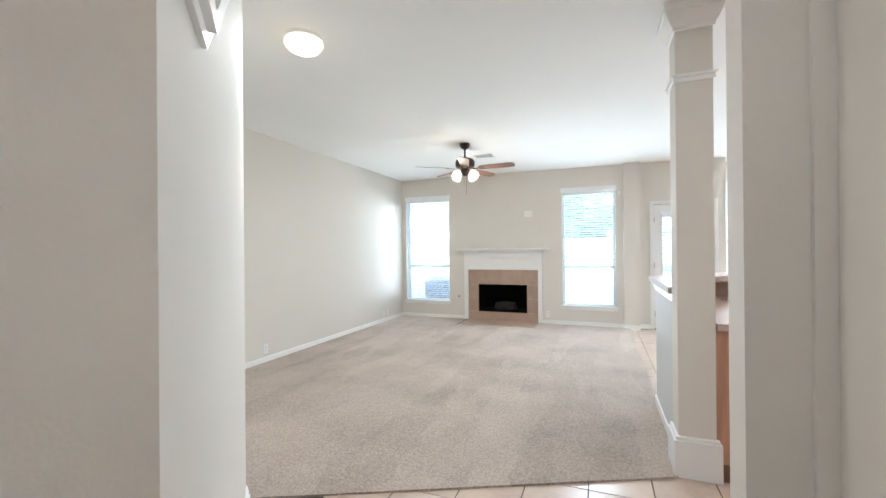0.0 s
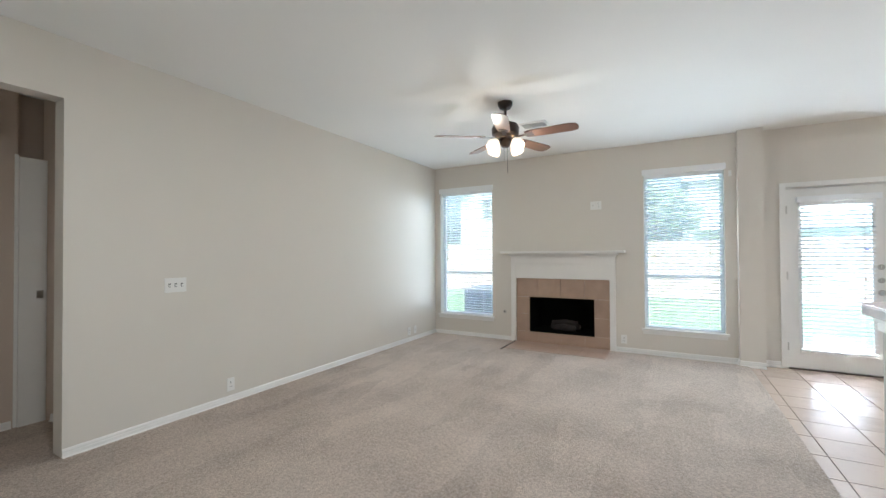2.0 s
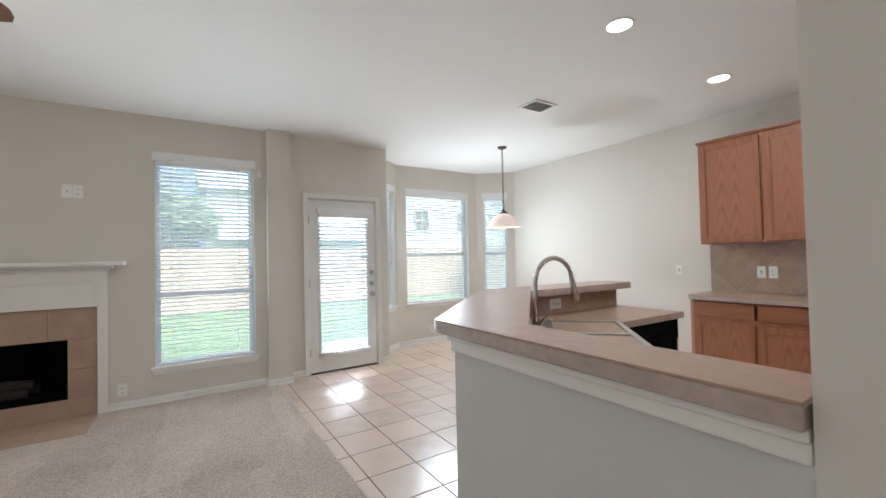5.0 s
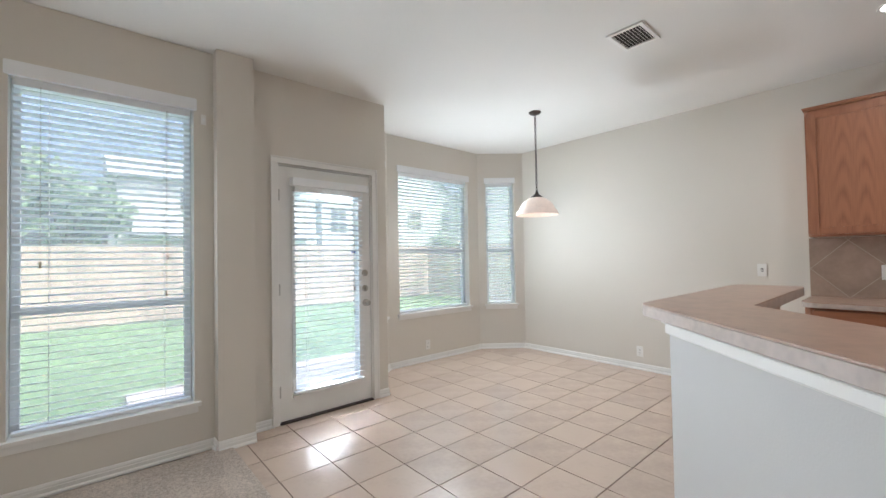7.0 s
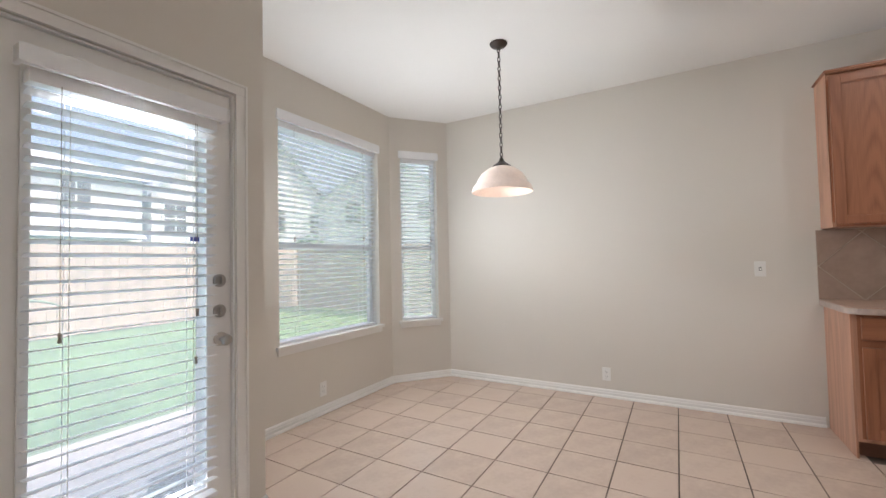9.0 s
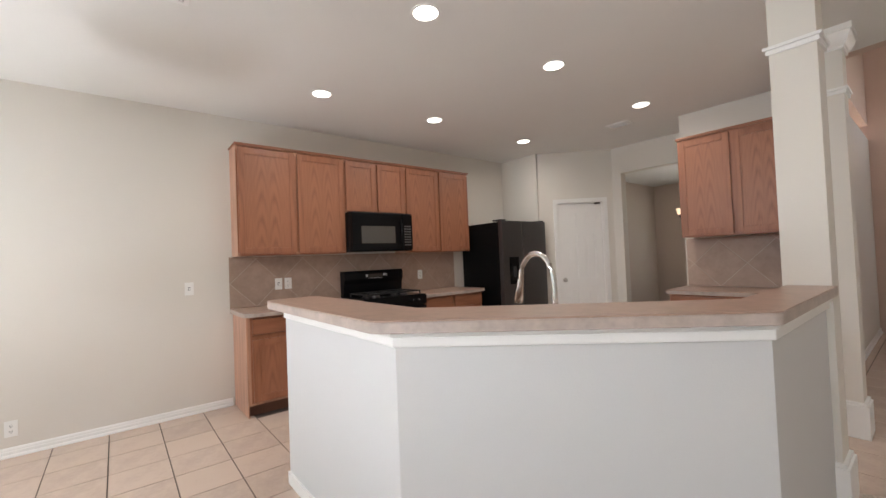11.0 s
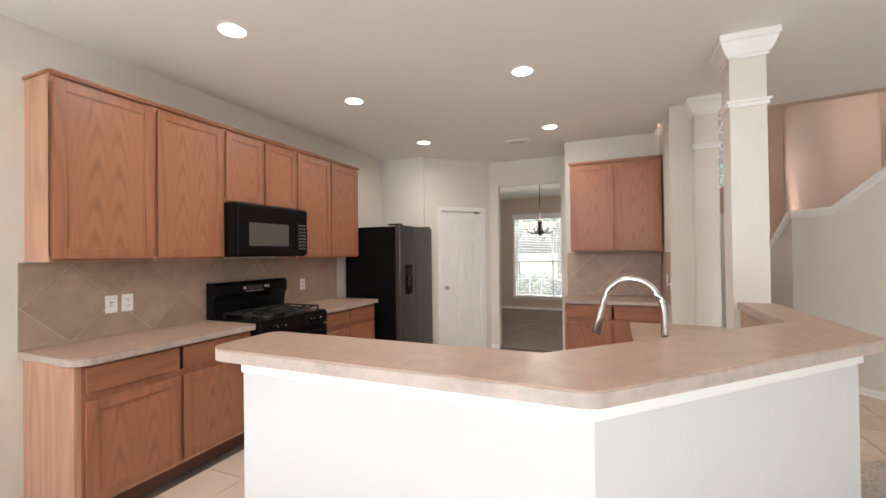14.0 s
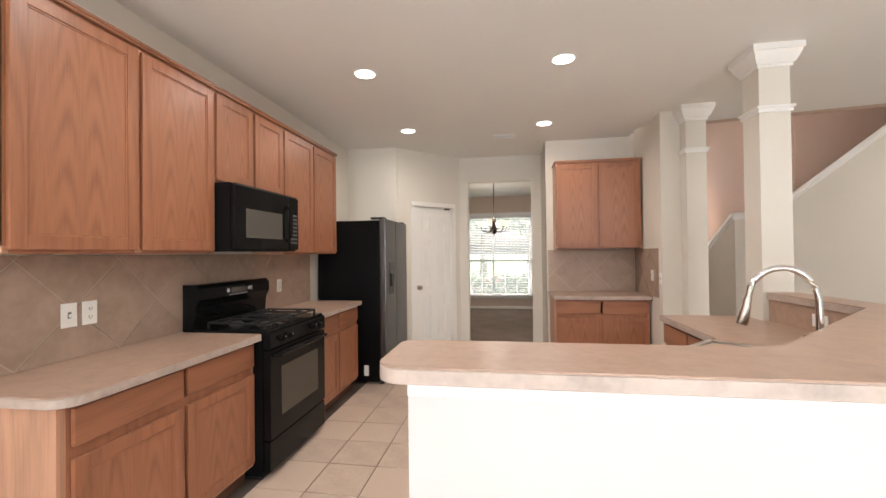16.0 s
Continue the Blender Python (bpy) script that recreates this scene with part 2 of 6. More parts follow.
PLATE = mat("white_plastic", (0.84, 0.83, 0.80), 0.35, var=0.01)
SLOT = mat("dark_slot", (0.04, 0.04, 0.04), 0.6)
FROST = mat("frosted_lit_glass", (1.0, 0.76, 0.50), 0.5, emit=0.20)
SHADE = mat("alabaster_glass", (0.80, 0.66, 0.57), 0.4, var=0.10, scale=14, emit=0.07)
BULB = mat("glowing_lamp", (1.0, 0.93, 0.82), 0.5, emit=1.2)
SOOT = mat("firebox_soot", (0.006, 0.0055, 0.005), 0.95, var=0.5, scale=4, spec=0.05)
# Outdoor haze is mixed into the pane colour, weaker at the front.
GLASS = glass("window_glass", haze=0.24)
FRONT_GLASS = glass("front_window_glass", haze=0.06)
GRASS = mat("lawn_grass", (0.085, 0.15, 0.055), 0.9, var=0.35, scale=1.2, fine=60, bump=0.6)
CONCRETE = mat("patio_concrete", (0.52, 0.48, 0.44), 0.85, var=0.1, scale=2, bump=0.2)
FENCE = mat("cedar_fence", (0.40, 0.31, 0.245), 0.85, var=0.25, scale=2, per=0.6, stretch=(6, 6, 0.6))
SIDING = mat("house_siding", (0.64, 0.64, 0.64), 0.8, var=0.05)
# Roof grey is lightened and blued, distance haze put into its colour.
ROOF = mat("roof_shingle", (0.33, 0.345, 0.38), 0.9, var=0.25, scale=2, fine=25)
BARK = mat("tree_bark", (0.13, 0.09, 0.06), 0.9, var=0.3, stretch=(4, 4, 0.7))
LEAF = mat("tree_leaf", (0.11, 0.165, 0.09), 0.7, var=0.5, scale=0.8, fine=6)
BRICK = mat("porch_brick", (0.14, 0.115, 0.105), 0.9, var=0.3, per=0.8)


# ---- building helpers ----
def box(bm, x0, y0, z0, x1, y1, z1, bevel=0.0):
    g = bmesh.ops.create_cube(bm, size=1)["verts"]
    bmesh.ops.scale(bm, vec=(abs(x1 - x0), abs(y1 - y0), abs(z1 - z0)), verts=g)
    bmesh.ops.translate(bm, vec=((x0 + x1) / 2, (y0 + y1) / 2, (z0 + z1) / 2), verts=g)
    if bevel:
        es = {e for v in g for e in v.link_edges}
        bmesh.ops.bevel(bm, geom=list(es), offset=bevel, segments=2, profile=0.7, affect='EDGES', clamp_overlap=True)
    return bm


def boxes(*rows, bevel=0.0):
    bm = bmesh.new()
    for r in rows:
        box(bm, *r, bevel=bevel)
    return bm


def prism(pts, z0, z1, bevel=0.0, seg=2):
    """An upright prism over a plan outline."""
    bm = bmesh.new()
    f = bm.faces.new([bm.verts.new((x, y, z0)) for x, y in pts])
    up = bmesh.ops.extrude_face_region(bm, geom=[f])["geom"]
    bmesh.ops.translate(bm, vec=(0, 0, z1 - z0), verts=[g for g in up if isinstance(g, bmesh.types.BMVert)])
    bmesh.ops.recalc_face_normals(bm, faces=bm.faces)
    if bevel:
        bmesh.ops.bevel(bm, geom=bm.edges[:], offset=bevel, segments=seg, profile=0.6, affect='EDGES', clamp_overlap=True)
    return bm


def lathe(rings, seg=24, bm=None, at=(0, 0, 0), cap=True):
    """A turned shape from (radius, height) rings."""
    bm = bm or bmesh.new()
    loops = []
    for r, z in rings:
        loops.append([bm.verts.new((at[0] + r * math.cos(2 * math.pi * i / seg), at[1] + r * math.sin(2 * math.pi * i / seg), at[2] + z)) for i in range(seg)])
    for a, b in zip(loops, loops[1:]):
        for i in range(seg):
            bm.faces.new((a[i], a[(i + 1) % seg], b[(i + 1) % seg], b[i]))
    if cap:
        bm.faces.new(loops[0][::-1])
        bm.faces.new(loops[-1])
    return bm


def tube(pts, r, seg=10, bm=None):
    """A round rod along points; r may be one radius or one for each point."""
    bm = bm or bmesh.new()
    rs = r if isinstance(r, (list, tuple)) else [r] * len(pts)
    pts = [Vector(p) for p in pts]
    loops = []
    for i, p in enumerate(pts):
        d = (pts[min(i + 1, len(pts) - 1)] - pts[max(i - 1, 0)]).normalized()
        a = d.orthogonal() if abs(d.z) > 0.9 else d.cross(Vector((0, 0, 1)))
        a.normalize()
        if abs(d.z) > 0.9:
            a = (Vector((1, 0, 0)) - d * d.x).normalized()
        b = d.cross(a)
        loops.append([bm.verts.new(p + rs[i] * (math.cos(2 * math.pi * k / seg) * a + math.sin(2 * math.pi * k / seg) * b)) for k in range(seg)])
    for a, b in zip(loops, loops[1:]):
        for k in range(seg):
            bm.faces.new((a[k], a[(k + 1) % seg], b[(k + 1) % seg], b[k]))
    bm.faces.new(loops[0][::-1])
    bm.faces.new(loops[-1])
    bmesh.ops.recalc_face_normals(bm, faces=bm.faces)
    return bm


def mesh(name, bm, material, smooth=False):
    me = bpy.data.meshes.new(name)
    bm.to_mesh(me)
    bm.free()
    me.materials.append(material)
    if smooth:
        me.shade_smooth()
        me.set_sharp_from_angle(angle=radians(38))
    return me


def part(name, bm, material, parent, label="", smooth=False, m=None):
    me = bm if isinstance(bm, bpy.types.Mesh) else mesh(name, bm, material, smooth)
    ob = new(name, me)
    ob.parent = parent
    if m is not None:
        ob.matrix_basis = m
    return tagged(ob, label)


def thing(name, m, label, category, group="", kind=""):
    ob = new(name)
    ob.empty_display_size = 0.1
    ob.matrix_basis = m
    return tagged(ob, label, category, group, kind)


def solid(name, bm, material, label, category, kind="structure", smooth=False, m=None):
    ob = new(name, mesh(name, bm, material, smooth))
    if m is not None:
        ob.matrix_basis = m
    return tagged(ob, label, category, "", kind)


def along(p0, p1, z=0.0):
    """Pose of a wall line: x runs from p0 to p1, y points into the room on its left."""
    return pose(p0[0], p0[1], z, 0, 0, math.degrees(math.atan2(p1[1] - p0[1], p1[0] - p0[0])))


def length(p0, p1):
    return math.hypot(p1[0] - p0[0], p1[1] - p0[1])


def wall(name, p0, p1, label, material=None, z0=0.0, z1=2.78, thick=0.14, holes=(), ext=(0, 0)):
    """A wall whose room face is the line p0 to p1, with rectangular holes (u0, u1, z0, z1) cut through it."""
    n = length(p0, p1)
    bm = bmesh.new()
    u = -ext[0]
    for a, b, c, d in sorted(holes):
        if a > u:
            box(bm, u, -thick, z0, a, 0, z1)
        if c > z0:
            box(bm, a, -thick, z0, b, 0, c)
        if d < z1:
            box(bm, a, -thick, d, b, 0, z1)
        u = b
    if n + ext[1] > u:
        box(bm, u, -thick, z0, n + ext[1], 0, z1)
    return solid(name, bm, material or WALL, label, "wall", m=along(p0, p1))


def baseboard(p0, p1, cuts=(), h=0.068):
    """A board with a rounded shoe at its foot and a stepped bead along its top."""
    n = length(p0, p1)
    spans, u = [], 0.0
    for a, b in sorted(cuts):
        spans.append((u, a))
        u = b
    spans.append((u, n))
    prof = [(0.0005, 0.0), (0.024, 0.0), (0.023, 0.010), (0.018, 0.017), (0.0135, 0.019), (0.0135, h - 0.027), (0.0105, h - 0.024), (0.0105, h - 0.014), (0.007, h - 0.004), (0.003, h), (0.0005, h)]
    bm = bmesh.new()
    for a, b in spans:
        if b - a > 0.01:
            ends = [[bm.verts.new((u, y, z)) for y, z in prof] for u in (a, b)]
            for i in range(len(prof)):
                j = (i + 1) % len(prof)
                bm.faces.new((ends[0][i], ends[0][j], ends[1][j], ends[1][i]))
            bm.faces.new(ends[0][::-1])
            bm.faces.new(ends[1])
    bmesh.ops.recalc_face_normals(bm, faces=bm.faces)
    solid("baseboard", bm, TRIM, "white painted baseboard along the wall foot", "baseboard", m=along(p0, p1))


# ---- large structure ----
CH = 2.743
LIVING_N, DOOR_N, BAY_N, EAST, WEST = 8.2, 8.262, 8.985, 4.545, -3.56
SW0, SW1 = (-1.60, 2.45), (-0.318, 1.136)
WIN_Z0, WIN_Z1 = 0.32, 2.335
W1, W2, W3 = (-3.46, -2.535), (-0.415, 0.455), (2.69, 3.855)

solid("floor", boxes((-5.2, -3.4, -0.12, 4.69, 8.34, -0.006), (1.9, 8.34, -0.12, 4.69, 9.13, -0.006)), GROUT, "brown grout bed under the floor tiles", "floor")
carpet = prism([(0.66, 8.13), (WEST, 8.2), (WEST, 3.41), (-4.9, 3.41), (-4.9, 2.45), (-1.60, 2.43), (0.60, 3.46), (0.66, 3.52)], -0.004, 0.012)
solid("floor_carpet", carpet, CARPET, "beige cut-pile carpet with vacuum marks", "carpet")
solid("floor_hall_carpet", prism([(-4.9, 3.411), (-3.561, 3.411), (-3.561, 3.9), (-4.9, 3.9)], -0.004, 0.012), CARPET, "beige carpet in the side hall", "carpet")
solid("floor_dining_carpet", prism([(0.95, -3.3), (4.6, -3.3), (4.6, 0.85), (0.95, 0.85)], -0.004, 0.012), mat("dining_carpet", (0.26, 0.20, 0.165), 0.98, var=0.2, fine=300, bump=0.8), "brown carpet in the dining room", "carpet")

# ceiling over living room, nook, kitchen; its edge to the tall foyer
solid("ceiling", prism([(0.9, 1.98), (1.05, 1.98), (1.05, -3.4), (4.7, -3.4), (4.7, 9.15), (1.9, 9.15), (1.9, 8.4), (-5.1, 8.4), (-5.1, 2.0), (-3.0, 2.0), (-1.7, 2.40)], CH, 2.95), CEIL, "off-white textured ceiling", "ceiling")
solid("ceiling_foyer", prism([(-3.2, -2.2), (1.1, -2.2), (1.1, 2.6), (-3.2, 2.6)], 5.3, 5.4), CEIL, "off-white high ceiling over the foyer", "ceiling")
wall("wall_foyer_bulkhead", (-1.7, 2.40), (0.9, 1.98), "wall above the living room ceiling edge", PEACH, 2.744, 5.3, 0.12)

wall("wall_east", (EAST, 1.70), (EAST, 8.575), "cream painted wall of the breakfast nook and kitchen", ext=(0.1, 0.06))
BR0, BR1, BL1, BL0 = (EAST, 8.575), (4.05, BAY_N), (2.535, BAY_N), (2.04, 8.575)
BRL = length(BR0, BR1)
wall("wall_bay_east", BR0, BR1, "angled bay wall with a narrow window", holes=[(0.13, BRL - 0.11, 0.60, WIN_Z1)], ext=(0.0, 0.05))
wall("wall_bay_north", BR1, BL1, "bay wall with a wide window", holes=[(BR1[0] - W3[1], BR1[0] - W3[0], 0.60, WIN_Z1)], ext=(0.03, 0.03))
wall("wall_bay_west", BL1, BL0, "angled bay wall with a narrow window", holes=[(0.11, BRL - 0.13, 0.60, WIN_Z1)], ext=(0.05, 0.0))
wall("wall_bay_return", BL0, (2.04, DOOR_N + 0.004), "short return wall beside the patio door", ext=(0.08, 0.0), thick=0.13)
D1 = (1.045, 1.868)
wall("wall_door", (2.038, DOOR_N), (0.80, DOOR_N), "wall with the glazed patio door", holes=[(2.038 - D1[1] - 0.01, 2.038 - D1[0] + 0.01, 0, 2.05)], ext=(-0.0, 0))
FB = (-1.94, -1.035, 0.17, 0.68)
wall("wall_north", (0.80, LIVING_N), (WEST, LIVING_N), "cream living room wall with fireplace and two windows", thick=0.16, ext=(0, 0.16),
     holes=[(0.8 - W2[1], 0.8 - W2[0], WIN_Z0, WIN_Z1), (0.8 - FB[1], 0.8 - FB[0], FB[2], FB[3]), (0.8 - W1[1], 0.8 - W1[0], WIN_Z0, WIN_Z1)])
solid("wall_pilaster", boxes((0.575, 8.10, 0, 0.815, 8.198, CH + 0.01), (0.80, 8.198, 0, 0.815, 8.262, CH + 0.01)), WALL, "shallow painted pilaster between window and patio door", "pilaster")
wall("wall_west", (WEST, LIVING_N), (WEST, 2.30), "cream living room wall with a hall opening", holes=[(LIVING_N - 3.41, LIVING_N - 2.48, 0, 2.345)])
wall("wall_south", (-3.7, 2.45), (-1.60, 2.45), "cream wall beside the stairs", ext=(1.2, 0))

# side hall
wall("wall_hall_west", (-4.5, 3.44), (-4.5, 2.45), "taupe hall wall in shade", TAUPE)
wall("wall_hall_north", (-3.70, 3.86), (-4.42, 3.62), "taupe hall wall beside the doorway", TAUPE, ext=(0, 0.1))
# Closing walls and low ceiling added to keep outdoor light out of the hall.
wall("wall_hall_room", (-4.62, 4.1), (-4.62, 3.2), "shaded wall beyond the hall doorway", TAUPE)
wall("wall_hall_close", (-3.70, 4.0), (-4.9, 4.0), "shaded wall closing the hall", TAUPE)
solid("ceiling_hall", boxes((-5.0, 2.4, 2.60, -3.7, 4.0, 2.7)), CEIL, "low hall ceiling", "ceiling")

# stair enclosure: side wall, angled wall with stepped cap
def capped(name, p0, p1, tops, label, thick=0.115):
    """A low wall whose top follows (u, z) points, with a white cap moulding."""
    def slab(line, y0, y1):
        w = bmesh.new()
        sides = [[w.verts.new((u, y, z)) for u, z in line] for y in (y0, y1)]
        w.faces.new(sides[0])
        w.faces.new(sides[1][::-1])
        for k in range(len(line)):
            q = (k + 1) % len(line)
            w.faces.new((sides[0][k], sides[1][k], sides[1][q], sides[0][q]))
        bmesh.ops.recalc_face_normals(w, faces=w.faces)
        return w
    bm = slab([(tops[0][0], 0.0)] + list(tops) + [(tops[-1][0], 0.0)], -thick, 0.0)
    cap = slab([(u, z + 0.05) for u, z in tops] + [(u, z + 0.0005) for u, z in tops[::-1]], -thick - 0.03, 0.03)
    lip = slab([(u, z) for u, z in tops] + [(u, z - 0.035) for u, z in tops[::-1]], 0.0006, 0.012)
    ob = solid(name, bm, WALL, label, "stair wall", m=along(p0, p1))
    part("cap_rail", cap, TRIM, ob, "white cap moulding")
    part("moulding", lip, TRIM, ob)
    return ob


SL = length(SW0, SW1)
capped("wall_stair_angled", SW0, SW1, [(0, 2.735), (SL - 1.54, 2.735), (SL - 0.36, 1.79), (SL, 1.785)], "angled stair wall with a white sloping cap")
capped("wall_stair_side", SW1, (-0.30, 0.06), [(0, 1.785), (0.05, 1.77), (1.08, 1.13)], "stair side wall with a white sloping cap")
wall("wall_stair_west", (-1.24, 0.75), (-1.24, -2.0), "high peach stairwell wall", PEACH, 0, 5.3)
wall("wall_stair_far", (-2.75, 2.18), (-1.24, 0.75), "high peach wall along the upper stairs", PEACH, 0, 5.3, ext=(0.1, 0))
wall("wall_stair_end", (-1.80, 2.08), (-2.75, 2.08), "wall closing the stairwell", PEACH, 0, 5.3)

# foyer
FY = -2.0
FE = 0.878
ARC_X, ARC_R, ARC_Z0, ARC_Z1 = -0.16, 0.83, 2.54, 3.06
fw = bmesh.new()
DX = (-0.52, 0.335)
SLX = (0.37, 0.68)
for r in ((FE + 0.1, SLX[1], 0, 2.02), (SLX[0], DX[1], 0, 2.02), (DX[0], -1.3, 0, 2.02), (FE + 0.1, -1.3, 2.02, ARC_Z0), (FE + 0.1, ARC_X + ARC_R, ARC_Z0, 5.3), (ARC_X - ARC_R, -1.3, ARC_Z0, 5.3), (SLX[0], SLX[1], 0, 0.2), (SLX[0], SLX[1], 1.9, 2.02)):
    box(fw, min(r[0], r[1]), FY - 0.16, r[2], max(r[0], r[1]), FY, r[3])
N = 24
for i in range(N):
    a0, a1 = math.pi * i / N, math.pi * (i + 1) / N
    q = [(ARC_X + ARC_R * math.cos(a), ARC_Z1 + ARC_R * math.sin(a)) for a in (a0, a1)]
    v = [fw.verts.new((x, y, z)) for y in (FY - 0.16, FY) for x, z in (q[0], (q[0][0], 5.3), (q[1][0], 5.3), q[1])]
    for k in ((3, 2, 1, 0), (4, 5, 6, 7), (0, 4, 7, 3), (1, 2, 6, 5)):
        fw.faces.new([v[j] for j in k])
bmesh.ops.remove_doubles(fw, verts=fw.verts, dist=0.0004)
bmesh.ops.recalc_face_normals(fw, faces=fw.faces)
solid("wall_foyer_front", fw, PEACH, "peach foyer wall with an arched window above the entry", "wall")
wall("wall_foyer_east", (FE, -2.1), (FE, 2.382), "cream wall between foyer and kitchen", WALL, 0, 2.745, 0.12)
wall("wall_foyer_east_upper", (FE, -2.1), (FE, 2.1), "high peach foyer wall", PEACH, 2.9502, 5.3, 0.12)
solid("wall_column_stub", boxes((0.8205, 2.385, 0, 1.001, 2.455, CH + 0.005)), WALL, "white wall end beside the column", "wall end")

# kitchen back walls, pantry wall, dining room
wall("wall_nook_side", (0.997, 2.3835), (0.997, 1.60), "cream side wall of the cabinet niche", ext=(0, 0.1), thick=0.118)
wall("wall_nook_back", (0.997, 1.60), (2.025, 1.60), "cream back wall of the cabinet niche", thick=0.10)
solid("wall_nook_end", boxes((1.905, 0.80, 0, 2.025, 1.598, CH + 0.01)), WALL, "cream wall end beside the dining opening", "wall")
DO = (2.155, 3.045)
wall("wall_dining", (2.025, 0.92), (3.17, 0.92), "cream wall with the dining room opening", thick=0.13, holes=[(DO[0] - 2.025, DO[1] - 2.025, 0, 2.385)])
PA, PB = (3.17, 0.92), (3.885, 1.665)
wall("wall_pantry", PA, PB, "angled cream wall with the pantry door", ext=(0.05, 0.05), holes=[(0.15, 0.78, 0, 2.01)])
wall("wall_kitchen_south", (3.885, 1.70), (EAST, 1.70), "cream kitchen wall behind the refrigerator", ext=(0, 0.14))
DYN = -3.25
wall("wall_dining_front", (0.95, DYN), (4.6, DYN), "beige dining room wall with a wide window", TAUPE, holes=[(1.9 - 0.95, 3.79 - 0.95, 0.31, 2.28)])
wall("wall_dining_east", (4.4, DYN), (4.4, 0.8), "beige dining room wall", TAUPE)
wall("wall_dining_west", (1.03, 0.8), (1.03, DYN), "beige dining room wall", TAUPE, thick=0.005)
wall("wall_dining_back", (4.6, 0.78), (3.07, 0.78), "beige back of the kitchen wall", TAUPE, thick=0.02)

# knee wall of the bar
KO = [(0.645, 3.695), (0.645, 4.692), (1.547, 5.608), (2.78, 5.608)]
KI = [(2.78, 5.495), (1.594, 5.495), (0.765, 4.653), (0.765, 3.695)]
solid("wall_bar", prism(KO + KI, 0, 1.0435), KNEE, "white painted knee wall under the raised bar", "knee wall")


def grow(o, d):
    """The bar's outer line moved out by d."""
    k = d * 0.414
    return [(o[0][0] - d, o[0][1]), (o[1][0] - d, o[1][1] + k), (o[2][0] - k, o[2][1] + d), (o[3][0], o[3][1] + d)]


solid("trim_bar", prism(grow(KO, 0.014) + KO[::-1], 0.982, 1.021, 0.006), TRIM, "white moulding under the bar top", "moulding")
solid("trim_bar_upper", prism(grow(KO, 0.026) + KO[::-1], 1.021, 1.0435, 0.004), TRIM, "white moulding under the bar top", "moulding")
solid("baseboard", prism(grow(KO, 0.013) + KO[::-1], 0, 0.07), TRIM, "white baseboard along the bar wall", "baseboard")

# ground outside
solid("ground", boxes((-400, -400, -0.4, 400, 400, -0.125)), GRASS, "green lawn", "lawn")

# ---- windows, blinds, doors ----
mat_tassel = mat("tassel_wood", (0.22, 0.17, 0.13), 0.6)
def blind(m, w, h, label, pitch=0.041, depth=0.05, group="window blinds", tassels=True, val=0.075):
    """A horizontal blind whose top centre lies at m; y points into the room."""
    t = thing("window_blind", m, label, "blind", group)
    part("valance", boxes((-w / 2 - 0.018, -0.012, -0.005, w / 2 + 0.018, 0.012, val), (-w / 2 - 0.024, -0.05, -0.002, -w / 2 - 0.010, 0.014, val - 0.003), (w / 2 + 0.010, -0.05, -0.002, w / 2 + 0.024, 0.014, val - 0.003), bevel=0.003), SLAT, t)
    part("headrail", boxes((-w / 2 + 0.01, -0.085, -0.045, w / 2 - 0.01, -0.03, -0.001)), SLAT, t)
    n = int((h - 0.09) / pitch)
    bm = bmesh.new()
    prof = [(-depth / 2, 0.0), (0.0, 0.0025), (depth / 2, 0.0), (depth / 2, -0.0026), (0.0, -0.0004), (-depth / 2, -0.0026)]
    ends = [[bm.verts.new((x, y, z)) for y, z in prof] for x in (-w / 2 + 0.008, w / 2 - 0.008)]
    for i in range(6):
        j = (i + 1) % 6
        bm.faces.new((ends[0][i], ends[0][j], ends[1][j], ends[1][i]))
    bm.faces.new(ends[0][::-1])
    bm.faces.new(ends[1])
    bmesh.ops.recalc_face_normals(bm, faces=bm.faces)
    me = mesh("slat", bm, SLAT)
    for i in range(n):
        part("slat", me, SLAT, t, m=pose(0, -0.058, -0.07 - i * pitch, random.uniform(9, 13), random.uniform(-0.15, 0.15), 0))
    part("bottom_rail", boxes((-w / 2 + 0.008, -0.083, -h + 0.004, w / 2 - 0.008, -0.033, -h + 0.022), bevel=0.003), SLAT, t)
    for x in (-w * 0.32, w * 0.32):
        part("ladder_cord", boxes((x - 0.001, -0.085, -h + 0.02, x + 0.001, -0.083, -0.04), (x - 0.001, -0.033, -h + 0.02, x + 0.001, -0.031, -0.04)), VINYL, t)
    if tassels:
        for x, z in ((-w * 0.34, -h * 0.50), (-w * 0.33, -h * 0.62), (w * 0.36, -h * 0.52)):
            tb = tube([(x, -0.024, -0.04), (x, -0.024, z)], 0.0012, 5)
            lathe([(0.003, 0), (0.007, -0.006), (0.004, -0.018), (0.007, -0.03), (0.003, -0.034)], 8, tb, (x, -0.024, z))
            part("pull_cord", tb, mat_tassel, t, "pull cord with a small wooden tassel")
    return t




